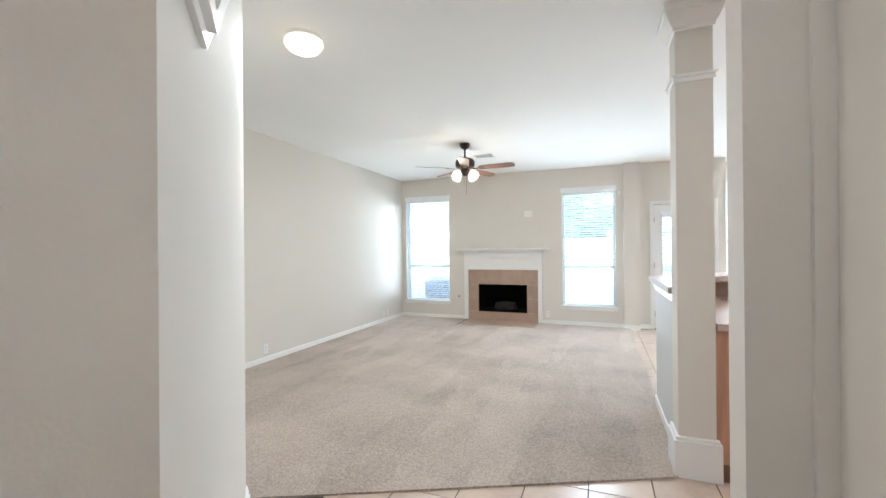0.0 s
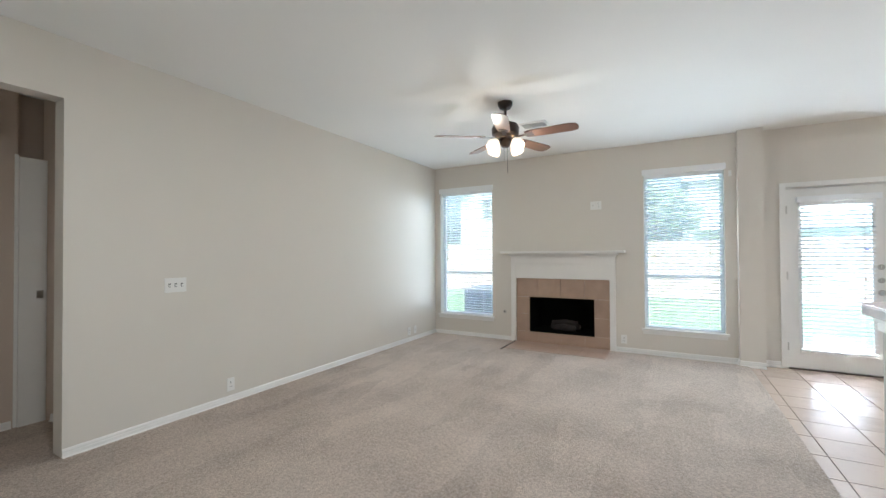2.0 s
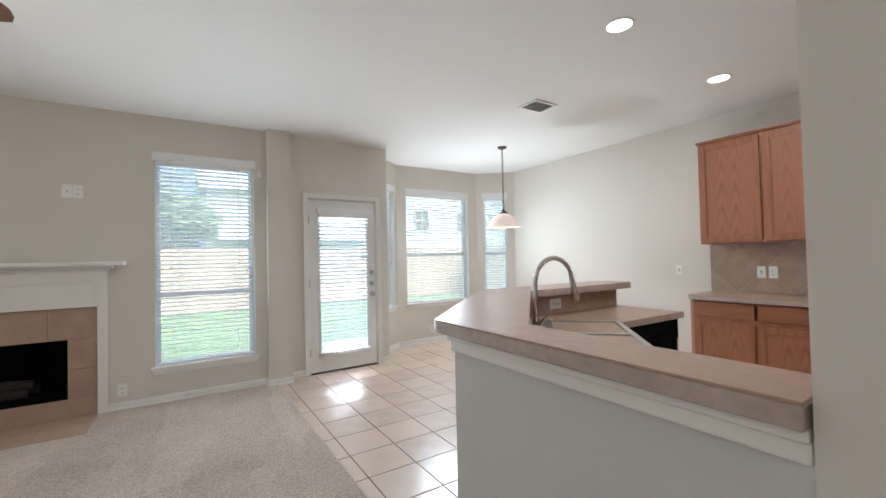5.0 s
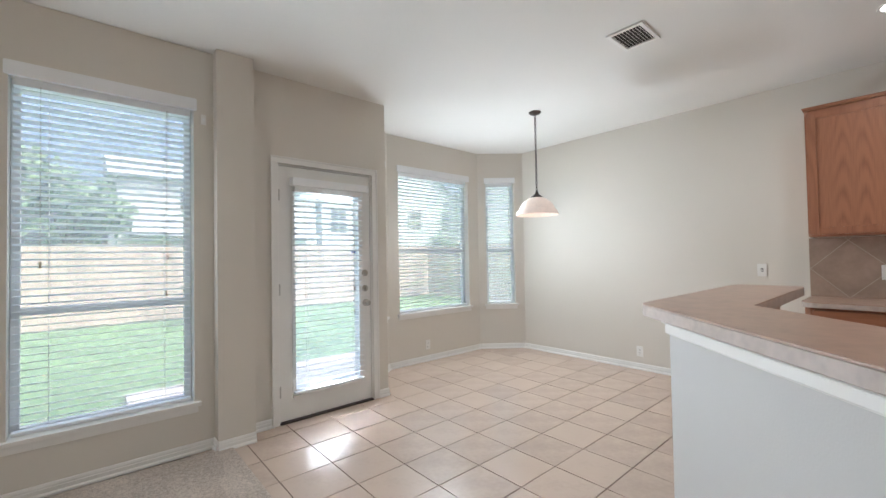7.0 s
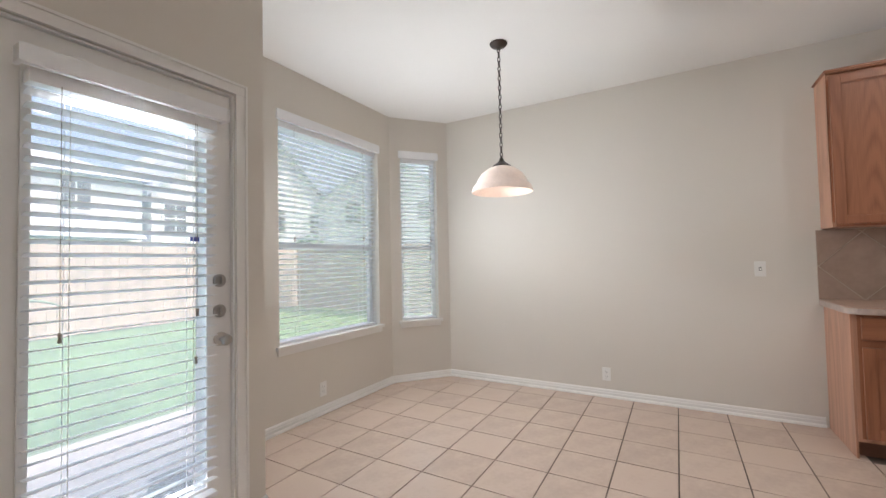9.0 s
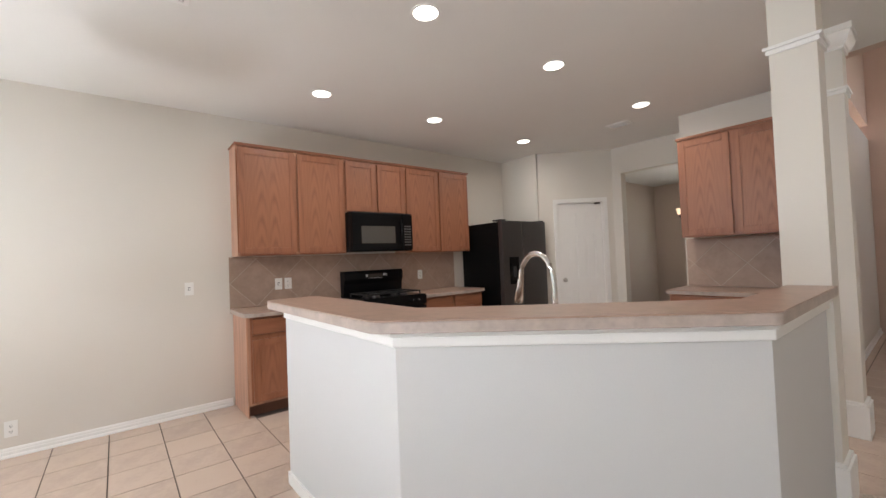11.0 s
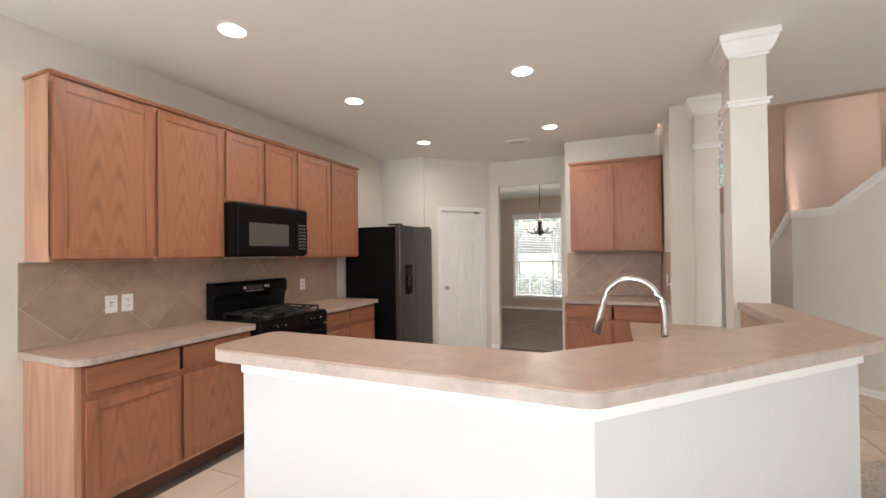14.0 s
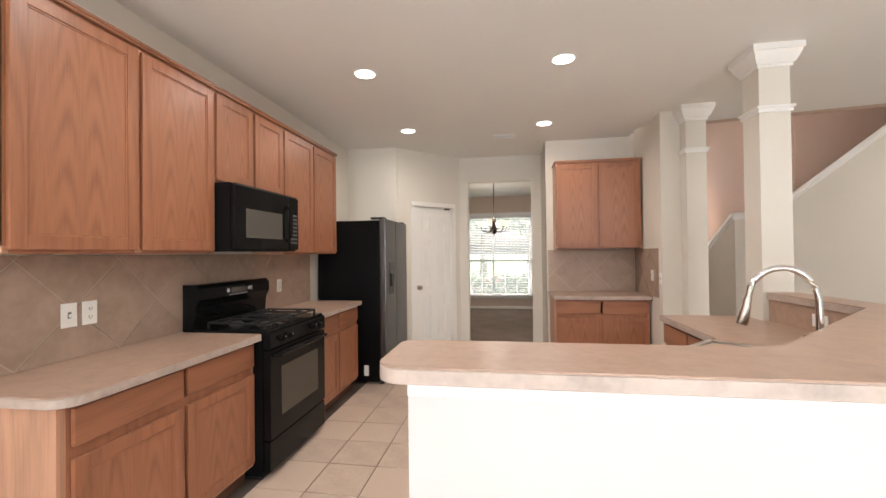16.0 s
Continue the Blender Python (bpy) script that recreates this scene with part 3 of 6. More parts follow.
def window(name, p0, p1, u0, u1, z0, z1, label, thick=0.14, rail=0.44, sill=True, blinds=True, glazing=None):
    """A single-hung vinyl window in the wall p0 to p1 with sill, apron and blind."""
    w, h = u1 - u0, z1 - z0
    M = along(p0, p1) @ pose((u0 + u1) / 2, 0, z0)
    t = thing(name, M, label, "window", "", "structure")
    yo, yi = -thick + 0.005, -thick + 0.05
    a = w / 2
    part("window_frame", boxes((-a + 0.0015, yo, 0.0015, -a + 0.04, yi, h - 0.0015), (a - 0.04, yo, 0.0015, a - 0.0015, yi, h - 0.0015), (-a + 0.0402, yo + 0.001, 0.0015, a - 0.0402, yi - 0.001, 0.045), (-a + 0.0402, yo + 0.001, h - 0.04, a - 0.0402, yi - 0.001, h - 0.0015)), VINYL, t, "white vinyl frame")
    rz = h * rail
    part("meeting_rail", boxes((-a + 0.04, yo + 0.005, rz - 0.022, a - 0.04, yi + 0.012, rz + 0.022), bevel=0.004), VINYL, t)
    for lo, hi in ((0.045, rz - 0.022), (rz + 0.022, h - 0.04)):
        g = part("pane", boxes((-a + 0.0405, yo + 0.006, lo + 0.0005, a - 0.0405, yo + 0.010, hi - 0.0005)), glazing or GLASS, t)
        g.visible_shadow = False
    if sill:
        part("window_sill", boxes((-a + 0.001, yi, 0.0005, a - 0.001, 0.0, 0.022), (-a - 0.035, 0.0006, -0.006, a + 0.035, 0.035, 0.022), bevel=0.003), TRIM, t, "white painted sill")
        part("apron", boxes((-a - 0.02, 0.0006, -0.05, a + 0.02, 0.014, -0.0065), bevel=0.004), TRIM, t)
    if blinds:
        blind(M @ pose(0, 0, h - 0.012), w - 0.012, h - 0.035, "white horizontal slat blind, lowered with slats open")
    return t


N0 = (0.80, LIVING_N)
window("window_1", N0, (WEST, LIVING_N), 0.8 - W1[1], 0.8 - W1[0], WIN_Z0, WIN_Z1, "white window with open blind beside the fireplace", 0.16, 0.345)
window("window_2", N0, (WEST, LIVING_N), 0.8 - W2[1], 0.8 - W2[0], WIN_Z0, WIN_Z1, "white window with open blind beside the pilaster", 0.16, 0.345)
window("window_3", BR1, BL1, BR1[0] - W3[1], BR1[0] - W3[0], 0.60, WIN_Z1, "wide white bay window with open blind")
window("window_4", BR0, BR1, 0.13, BRL - 0.11, 0.60, WIN_Z1, "narrow white bay window with open blind")
window("window_5", BL1, BL0, 0.11, BRL - 0.13, 0.60, WIN_Z1, "narrow white bay window with open blind")
window("window_6", (0.95, DYN), (4.6, DYN), 0.95, 2.84, 0.31, 2.28, "wide dining room window with open blind", glazing=FRONT_GLASS)
w6 = bpy.data.objects["window_6"]
for x in (-0.9, -0.6, -0.3, 0.0, 0.3, 0.6, 0.9):
    part("muntin", boxes((x * 0.945 - 0.009, -0.128, 0.046, x * 0.945 + 0.009, -0.112, 0.84)) if x else boxes((-0.022, -0.129, 0.046, 0.022, -0.085, 1.92)), VINYL, w6)
part("muntin", boxes((-0.9, -0.127, 0.43, 0.9, -0.113, 0.448)), VINYL, w6)


def knob(parent, x, y, z, out=-1, r=0.027):
    bm = bmesh.new()
    lathe([(0.001, 0), (0.032, 0.001), (0.032, 0.006), (0.012, 0.012), (0.011, 0.032), (r * 0.8, 0.038), (r, 0.05), (r * 0.75, 0.064), (0.001, 0.067)], 20, bm, cap=False)
    return part("door_knob", bm, NICKEL, parent, "satin nickel knob", True, pose(x, y, z, 90 if out < 0 else -90))


def deadbolt(parent, x, y, z, out=-1):
    bm = bmesh.new()
    lathe([(0.001, 0), (0.03, 0.001), (0.03, 0.008), (0.024, 0.014), (0.001, 0.014)], 20, bm, cap=False)
    box(bm, -0.005, -0.018, 0.013, 0.005, 0.018, 0.032, 0.002)
    return part("deadbolt", bm, NICKEL, parent, "satin nickel deadbolt turn", True, pose(x, y, z, 90 if out < 0 else -90, 0, 0))


# patio door: origin at hinge-side foot, x along the opening, y out of the house
DW = D1[1] - D1[0]
d1 = thing("door_1", pose(D1[0], DOOR_N, 0), "white full-light patio door, closed, with a blind", "door", "", "structure")
part("door_leaf", boxes((0, 0.02, 0.012, 0.115, 0.064, 2.036), (DW - 0.105, 0.02, 0.012, DW, 0.064, 2.036), (0.115, 0.02, 0.012, DW - 0.105, 0.064, 0.23), (0.115, 0.02, 1.885, DW - 0.105, 0.064, 2.036)), TRIM, d1)
part("light_frame", boxes((0.10, 0.008, 0.215, 0.128, 0.019, 1.90), (DW - 0.118, 0.008, 0.215, DW - 0.09, 0.019, 1.90), (0.128, 0.008, 0.215, DW - 0.118, 0.019, 0.243), (0.128, 0.008, 1.872, DW - 0.118, 0.019, 1.90), bevel=0.003), TRIM, d1)
g = part("pane", boxes((0.115, 0.038, 0.23, DW - 0.105, 0.044, 1.885)), GLASS, d1)
g.visible_shadow = False
part("casing", boxes((-0.062, -0.016, 0, -0.012, -0.0006, 2.05), (DW + 0.012, -0.016, 0, DW + 0.062, -0.0006, 2.05), (-0.062, -0.016, 2.05, DW + 0.062, -0.0006, 2.102), (-0.068, -0.022, 0, -0.055, -0.0165, 2.105), (DW + 0.055, -0.022, 0, DW + 0.068, -0.0165, 2.105), (-0.055, -0.022, 2.092, DW + 0.055, -0.0165, 2.105), bevel=0.003), TRIM, d1, "white moulded casing")
part("jamb", boxes((-0.0095, 0.0, 0, -0.003, 0.135, 2.046), (DW + 0.003, 0.0, 0, DW + 0.0095, 0.135, 2.046), (-0.003, 0.0, 2.039, DW + 0.003, 0.135, 2.046)), TRIM, d1)
part("threshold", boxes((-0.005, -0.02, 0.0, DW + 0.005, 0.13, 0.011)), BRONZE, d1, "dark metal threshold")
for z in (0.25, 1.05, 1.80):
    part("hinge", boxes((-0.011, -0.002, z - 0.045, 0.004, 0.012, z + 0.045)), NICKEL, d1)
knob(d1, DW - 0.05, 0.02, 0.885)
deadbolt(d1, DW - 0.055, 0.02, 1.155)
deadbolt(d1, DW - 0.055, 0.02, 1.015)
part("sticker", boxes((DW - 0.175, 0.036, 1.335, DW - 0.135, 0.0375, 1.36)), mat("blue_sticker", (0.08, 0.12, 0.45), 0.5), d1, "small blue sticker on the glass")
blind(pose(D1[0] + DW / 2, DOOR_N - 0.012, 1.875, 0, 0, 180) @ pose(0, 0.072, 0), DW - 0.19, 1.66, "white slat blind hung on the patio door, slats open", pitch=0.0445, val=0.058)
part("hold_down_bar", boxes((0.10, -0.004, 0.175, DW - 0.09, 0.0195, 0.20), bevel=0.004), TRIM, d1)


def panel_door(parent, w, h, material, y0=0.0, deep=0.04, panels=None):
    """A six-panel leaf: stiles and rails with raised fields sunk between them. x 0..w, front at y0."""
    s, mid = 0.105, 0.10
    zs = [0.0, 0.20, 0.80, 0.93, 1.55, 1.66, h - 0.13, h]
    rows = [(0, y0, 0, s, y0 + deep, h), (w - s, y0, 0, w, y0 + deep, h), ((w - mid) / 2, y0, 0, (w + mid) / 2, y0 + deep, h)]
    for a, b in ((zs[0], zs[1]), (zs[2], zs[3]), (zs[4], zs[5]), (zs[6], zs[7])):
        rows += [(s, y0, a, (w - mid) / 2, y0 + deep, b), ((w + mid) / 2, y0, a, w - s, y0 + deep, b)]
    leaf = part("door_leaf", boxes(*rows), material, parent)
    for x0, x1 in ((s, (w - mid) / 2), ((w + mid) / 2, w - s)):
        for a, b in ((zs[1], zs[2]), (zs[3], zs[4]), (zs[5], zs[6])):
            bm = boxes((x0, y0 + 0.018, a, x1, y0 + deep - 0.008, b))
            box(bm, x0 + 0.03, y0 + 0.006, a + 0.03, x1 - 0.03, y0 + 0.0185, b - 0.03, 0.008)
            part("panel", bm, material, leaf)
    return leaf


# pantry door in the angled wall: x along the wall, y into the kitchen, so the leaf is turned round
PM = along(PA, PB)
d2 = thing("door_2", PM @ pose(0.765, -0.02, 0.01, 0, 0, 180), "white six-panel pantry door, closed", "door", "", "structure")
panel_door(d2, 0.60, 1.99, TRIM)
knob(d2, 0.055, 0.0, 0.91)
part("casing", boxes((-0.075, -0.036, -0.01, -0.018, -0.0206, 2.0), (0.618, -0.036, -0.01, 0.675, -0.0206, 2.0), (-0.075, -0.036, 2.0, 0.675, -0.0206, 2.06), bevel=0.004), TRIM, d2)
part("jamb", boxes((-0.0145, -0.0195, -0.01, -0.003, 0.1, 1.996), (0.603, -0.0195, -0.01, 0.6145, 0.1, 1.996), (-0.003, -0.0195, 1.991, 0.603, 0.1, 1.9965)), TRIM, d2)
part("door_catch", boxes((0.50, -0.02, 1.975, 0.58, -0.002, 1.992)), BRONZE, d2)

# entry door with sidelight
d3 = thing("door_3", pose(DX[1] - 0.012, FY - 0.02, 0.012, 0, 0, 180), "white six-panel entry door, closed", "door", "", "structure")
panel_door(d3, DX[1] - DX[0] - 0.02, 1.985, TRIM)
# Unseen strips added behind the leaf to block outdoor light at its gaps.
part("gap_blocker", boxes((-0.02, 0.041, -0.012, 0.03, 0.06, 2.006), (0.80, 0.041, -0.012, 0.852, 0.06, 2.006), (0.03, 0.041, 1.95, 0.80, 0.06, 2.006), (0.03, 0.041, -0.012, 0.80, 0.06, 0.02)), TRIM, d3)
knob(d3, 0.06, 0.0, 0.85)
deadbolt(d3, 0.06, 0.0, 1.0)
deadbolt(d3, 0.06, 0.0, 1.13)
part("casing", boxes((-0.012, -0.036, -0.012, 0.0, -0.0206, 2.0), (-0.41, -0.036, -0.012, -0.355, -0.0206, 2.0), (0.84, -0.036, -0.012, 0.895, -0.0206, 2.0), (-0.41, -0.036, 2.0, 0.895, -0.0206, 2.055), bevel=0.003), TRIM, d3)
wl = thing("window_7", pose((SLX[0] + SLX[1]) / 2, FY, 0.2), "narrow entry sidelight with a slat blind", "window", "", "structure")
sw = (SLX[1] - SLX[0]) / 2
part("window_frame", boxes((-sw, -0.1, 0, -sw + 0.035, 0.012, 1.7), (sw - 0.035, -0.1, 0, sw, 0.012, 1.7), (-sw + 0.035, -0.1, 0, sw - 0.035, 0.012, 0.04), (-sw + 0.035, -0.1, 1.66, sw - 0.035, 0.012, 1.7), (-sw, 0.0006, -0.2, sw, 0.012, -0.001)), TRIM, wl)
g = part("pane", boxes((-sw + 0.035, -0.07, 0.04, sw - 0.035, -0.064, 1.66)), FRONT_GLASS, wl)
g.visible_shadow = False
blind(pose((SLX[0] + SLX[1]) / 2, FY + 0.03, 1.88), 0.235, 1.64, "narrow white slat blind on the entry sidelight", tassels=False)

# arched window over the entry, with fan-shaped bars
wa = thing("window_8", pose(ARC_X, FY - 0.1, ARC_Z0), "arched window with radiating bars above the entry", "window", "", "structure")
SP = ARC_Z1 - ARC_Z0


def arc_bar(r, wd, a0=0.0, a1=math.pi, y0=-0.015, y1=0.02, n=24, z=SP):
    bm = bmesh.new()
    rings = []
    for i in range(n + 1):
        a = a0 + (a1 - a0) * i / n
        rings.append([bm.verts.new((rr * math.cos(a), y, z + rr * math.sin(a))) for rr, y in ((r - wd, y0), (r, y0), (r, y1), (r - wd, y1))])
    for p, q in zip(rings, rings[1:]):
        for k in range(4):
            bm.faces.new((p[k], p[(k + 1) % 4], q[(k + 1) % 4], q[k]))
    bm.faces.new(rings[0][::-1])
    bm.faces.new(rings[-1])
    bmesh.ops.recalc_face_normals(bm, faces=bm.faces)
    return bm


R = ARC_R
part("arch_frame", arc_bar(R - 0.001, 0.055), TRIM, wa)
part("arch_return", arc_bar(R - 0.0005, 0.012, y0=0.02, y1=0.115), TRIM, wa)
part("window_frame", boxes((-R, -0.015, 0, -R + 0.055, 0.02, SP), (R - 0.055, -0.015, 0, R, 0.02, SP), (-R + 0.055, -0.015, 0, R - 0.055, 0.02, 0.05), (-R + 0.055, -0.02, SP - 0.03, R - 0.055, 0.025, SP + 0.03)), TRIM, wa)
for r in (0.30, 0.56):
    part("arc_bar", arc_bar(r, 0.014, y0=-0.006, y1=0.006), VINYL, wa)
for a in (36, 72, 108, 144):
    part("fan_bar", boxes((0.0, -0.006, -0.007, R - 0.34, 0.006, 0.007)), VINYL, wa, m=pose(0.29 * math.cos(radians(a)), 0, SP + 0.29 * math.sin(radians(a)), 0, -a, 0))
for x in (-0.56, -0.28, 0.0, 0.28, 0.56):
    part("upright_bar", boxes((x - 0.007, -0.006, 0.05, x + 0.007, 0.006, SP - 0.03)), VINYL, wa)
part("cross_bar", boxes((-R + 0.055, -0.0065, 0.235, R - 0.055, 0.0065, 0.25)), VINYL, wa)
g = part("pane", boxes((-R + 0.02, -0.004, 0.02, R - 0.02, 0.001, SP)), FRONT_GLASS, wa)
g.visible_shadow = False
bm = bmesh.new()
c = bm.verts.new((0, 0, SP))
ring = [bm.verts.new(((R - 0.03) * math.cos(math.pi * i / 24), 0, SP + (R - 0.03) * math.sin(math.pi * i / 24))) for i in range(25)]
for a, b in zip(ring, ring[1:]):
    bm.faces.new((c, a, b))
g = part("arch_pane", bm, FRONT_GLASS, wa)
g.visible_shadow = False

# hall doorway seen through the opening
hd = thing("door_4", pose(-4.47, 3.44, 0), "white hall door frame with a strike plate", "door frame", "", "structure")
part("jamb", boxes((-0.10, 0.0, 0, 0.0, 0.16, 2.08)), TRIM, hd)
part("stop", boxes((-0.1, -0.02, 0, -0.02, -0.0005, 2.1)), TRIM, hd)
part("strike_plate", boxes((0.0005, 0.10, 0.985, 0.004, 0.14, 1.045)), NICKEL, hd)

# ---- baseboards ----
baseboard((WEST, LIVING_N), (WEST, 3.41))
baseboard((0.575, LIVING_N), (-0.775, LIVING_N))
baseboard((-2.215, LIVING_N), (WEST, LIVING_N))
baseboard((0.815, 8.10), (0.575, 8.10))
baseboard((0.575, 8.10), (0.575, 8.2))
baseboard((0.975, DOOR_N), (0.815, DOOR_N))
baseboard((2.04, DOOR_N), (1.938, DOOR_N))
baseboard((2.04, 8.575), (2.04, DOOR_N))
baseboard((EAST, 5.56), BR0)
baseboard(BR0, BR1)
baseboard(BR1, BL1)
baseboard(BL1, BL0)
baseboard((-3.56, 2.45), (-1.60, 2.45))
baseboard(SW0, SW1)
baseboard(SW1, (-0.30, 0.06))
baseboard((FE, -2.0), (FE, 2.37))
baseboard((2.025, 1.6), (2.025, 0.92))
baseboard((2.025, 0.92), (DO[0], 0.92))
baseboard((DO[1], 0.92), PA)
baseboard((-3.7, 3.86), (-4.42, 3.62))
baseboard((-4.5, 3.41), (-4.5, 2.45))
baseboard((1.035, DYN), (4.4, DYN))


# ---- columns ----
def column(x, y, w, label):
    t = thing("column", pose(x, y, 0), label, "column", "square columns")
    a = w / 2
    part("shaft", boxes((-a, -a, 0.2, a, a, CH + 0.002)), WALL, t)
    part("base", boxes((-a - 0.026, -a - 0.026, 0, a + 0.026, a + 0.026, 0.215), (-a - 0.016, -a - 0.016, 0.215, a + 0.016, a + 0.016, 0.235), bevel=0.005), TRIM, t)
    part("neck_ring", boxes((-a - 0.012, -a - 0.012, 2.30, a + 0.012, a + 0.012, 2.325), (-a - 0.022, -a - 0.022, 2.325, a + 0.022, a + 0.022, 2.342), bevel=0.004), TRIM, t)
    bm = bmesh.new()
    levels = [(0.004, 2.60), (0.012, 2.602), (0.012, 2.62), (0.02, 2.625), (0.034, 2.65), (0.046, 2.68), (0.052, 2.70), (0.060, 2.702), (0.060, CH + 0.001)]
    rings = [[bm.verts.new((sx * (a + o), sy * (a + o), z)) for sx, sy in ((-1, -1), (1, -1), (1, 1), (-1, 1))] for o, z in levels]
    for p, q in zip(rings, rings[1:]):
        for k in range(4):
            bm.faces.new((p[k], p[(k + 1) % 4], q[(k + 1) % 4], q[k]))
    bm.faces.new(rings[0][::-1])
    bm.faces.new(rings[-1])
    part("capital", bm, TRIM, t, "white crown moulding")
    return t


column(0.713, 3.594, 0.19, "cream square column with white crown at the end of the bar")
column(0.731, 2.496, 0.178, "cream square column with white crown beside the foyer wall")


# ---- plates, vents ----
def plate(m, label, kind="outlet", gang=1, group="wall plates"):
    """A wall plate on a wall; y points into the room."""
    w = 0.07 + 0.046 * (gang - 1)
    t = thing("wall_outlet" if kind == "outlet" else "light_switch" if kind == "switch" else "cable_plate", m, label, kind, group)
    part("cover", boxes((-w / 2, 0.0004, -0.057, w / 2, 0.006, 0.057), bevel=0.002), PLATE, t)
    for i in range(gang):
        x = (i - (gang - 1) / 2) * 0.046
        if kind == "outlet":
            for z in (-0.02, 0.02):
                o = part("socket", boxes((x - 0.017, 0.006, z - 0.014, x + 0.017, 0.008, z + 0.014), bevel=0.001), PLATE, t)
                part("slots", boxes((x - 0.008, 0.008, z - 0.004, x - 0.005, 0.0085, z + 0.006), (x + 0.005, 0.008, z - 0.004, x + 0.008, 0.0085, z + 0.006), (x - 0.002, 0.008, z - 0.010, x + 0.002, 0.0085, z - 0.006)), SLOT, o)
        elif kind == "switch":
            part("toggle", boxes((x - 0.005, 0.006, -0.010, x + 0.005, 0.018, 0.006), bevel=0.001), PLATE, t)
            part("slot", boxes((x - 0.008, 0.0055, -0.014, x + 0.008, 0.0065, 0.014)), SLOT, t)
        else:
            part("socket", boxes((x - 0.006, 0.006, -0.006, x + 0.006, 0.010, 0.006)), NICKEL, t)
    return t


WL = -90
plate(pose(WEST, 4.095, 1.08, 0, 0, WL), "white triple toggle switch plate on the cream wall", "switch", 3)
plate(pose(WEST, 4.56, 0.165, 0, 0, WL), "white duplex outlet low on the wall", "outlet")
plate(pose(WEST, 7.40, 0.16, 0, 0, WL), "white duplex outlet low on the wall", "outlet")
plate(pose(WEST, 7.56, 0.16, 0, 0, WL), "white cable plate low on the wall", "cable plate")
plate(pose(-0.665, LIVING_N, 0.175, 0, 0, 180), "white duplex outlet beside the fireplace", "outlet")
plate(pose(-1.01, LIVING_N, 1.975, 0, 0, 180) @ pose(0.028, 0, 0), "small white cable plate above the mantel", "cable plate")
plate(pose(-1.01, LIVING_N, 1.975, 0, 0, 180) @ pose(-0.045, 0, 0), "white duplex outlet above the mantel", "outlet")
plate(pose(3.105, BAY_N, 0.20, 0, 0, 180), "white duplex outlet under the bay window", "outlet")
plate(pose(EAST, 7.005, 0.20, 0, 0, 90), "white duplex outlet low on the nook wall", "outlet")
plate(pose(EAST, 5.89, 1.118, 0, 0, 90), "white single toggle switch on the nook wall", "switch")
plate(pose(-4.05, 3.745, 1.1, 0, 0, 198.4), "white toggle switch in the hall", "switch")
sn = thing("window_sensor", pose(0.512, LIVING_N, 2.262, 0, 0, 180), "small white alarm sensor on the wall beside the blind", "sensor")
part("case", boxes((-0.016, 0.0006, -0.034, 0.016, 0.02, 0.034), bevel=0.006), PLATE, sn)
part("lens", boxes((-0.006, 0.0203, -0.012, 0.006, 0.0215, 0.008)), VINYL, sn)
gk = thing("gas_valve", pose(-2.337, LIVING_N, 0.435, 90), "round brass gas valve plate on the wall", "gas valve")
part("rosette", lathe([(0.026, 0.0005), (0.024, 0.006), (0.001, 0.008)], 20, cap=False), NICKEL, gk)
part("key_socket", lathe([(0.011, 0.006), (0.010, 0.016), (0.001, 0.016)], 12, cap=False), SLOT, gk)


def vent(x, y, w, d, rz, label, n=9, lean=44):
    t = thing("ceiling_vent", pose(x, y, CH, 0, 0, rz), label, "air vent", "ceiling vents")
    a, b = w / 2, d / 2
    part("frame", boxes((-a, -b, -0.012, a, -b + 0.025, -0.0005), (-a, b - 0.025, -0.012, a, b, -0.0005), (-a, -b + 0.025, -0.012, -a + 0.025, b - 0.025, -0.0005), (a - 0.025, -b + 0.025, -0.012, a, b - 0.025, -0.0005), bevel=0.003), PLATE, t)
    part("backing", boxes((-a + 0.02, -b + 0.02, -0.003, a - 0.02, b - 0.02, -0.0008)), SLOT, t)
    me = mesh("slat", boxes((-a + 0.025, -0.007, -0.0008, a - 0.025, 0.007, 0.0008)), PLATE)
    for i in range(n):
        part("slat", me, PLATE, t, m=pose(0, -b + 0.025 + (i + 0.5) * (d - 0.05) / n, -0.010, lean, 0, 0))
    return t


vent(2.665, 6.185, 0.29, 0.235, 0, "white ceiling air vent over the breakfast nook")
vent(-1.42, 6.70, 0.30, 0.20, 0, "white ceiling air vent beside the ceiling fan")
vent(2.52, 1.92, 0.26, 0.16, 0, "white ceiling air vent over the kitchen", 6, -62)


# ---- fireplace ----
fp = thing("fireplace", pose(-1.4875, LIVING_N, 0, 0, 0, 180), "white painted mantel fireplace with tan tile surround", "fireplace")
a = 0.655
part("leg", boxes((-0.728, 0.0008, 0.0, -a, 0.05, 1.16), bevel=0.004), TRIM, fp)
part("leg", boxes((a, 0.0008, 0.0, 0.728, 0.05, 1.16), bevel=0.004), TRIM, fp)
part("frieze", boxes((-a, 0.0008, 0.955, a, 0.046, 1.16), bevel=0.004), TRIM, fp)
part("bead", boxes((-0.735, 0.0008, 1.16, 0.735, 0.058, 1.175), bevel=0.004), TRIM, fp)
part("header", boxes((-0.728, 0.0008, 1.175, 0.728, 0.05, 1.27), bevel=0.004), TRIM, fp)
part("crown", boxes((-0.74, 0.0008, 1.27, 0.74, 0.075, 1.295), (-0.765, 0.0008, 1.295, 0.765, 0.105, 1.318), bevel=0.008), TRIM, fp)
part("mantel_shelf", boxes((-0.855, 0.0008, 1.318, 0.855, 0.165, 1.352), bevel=0.006), TRIM, fp)
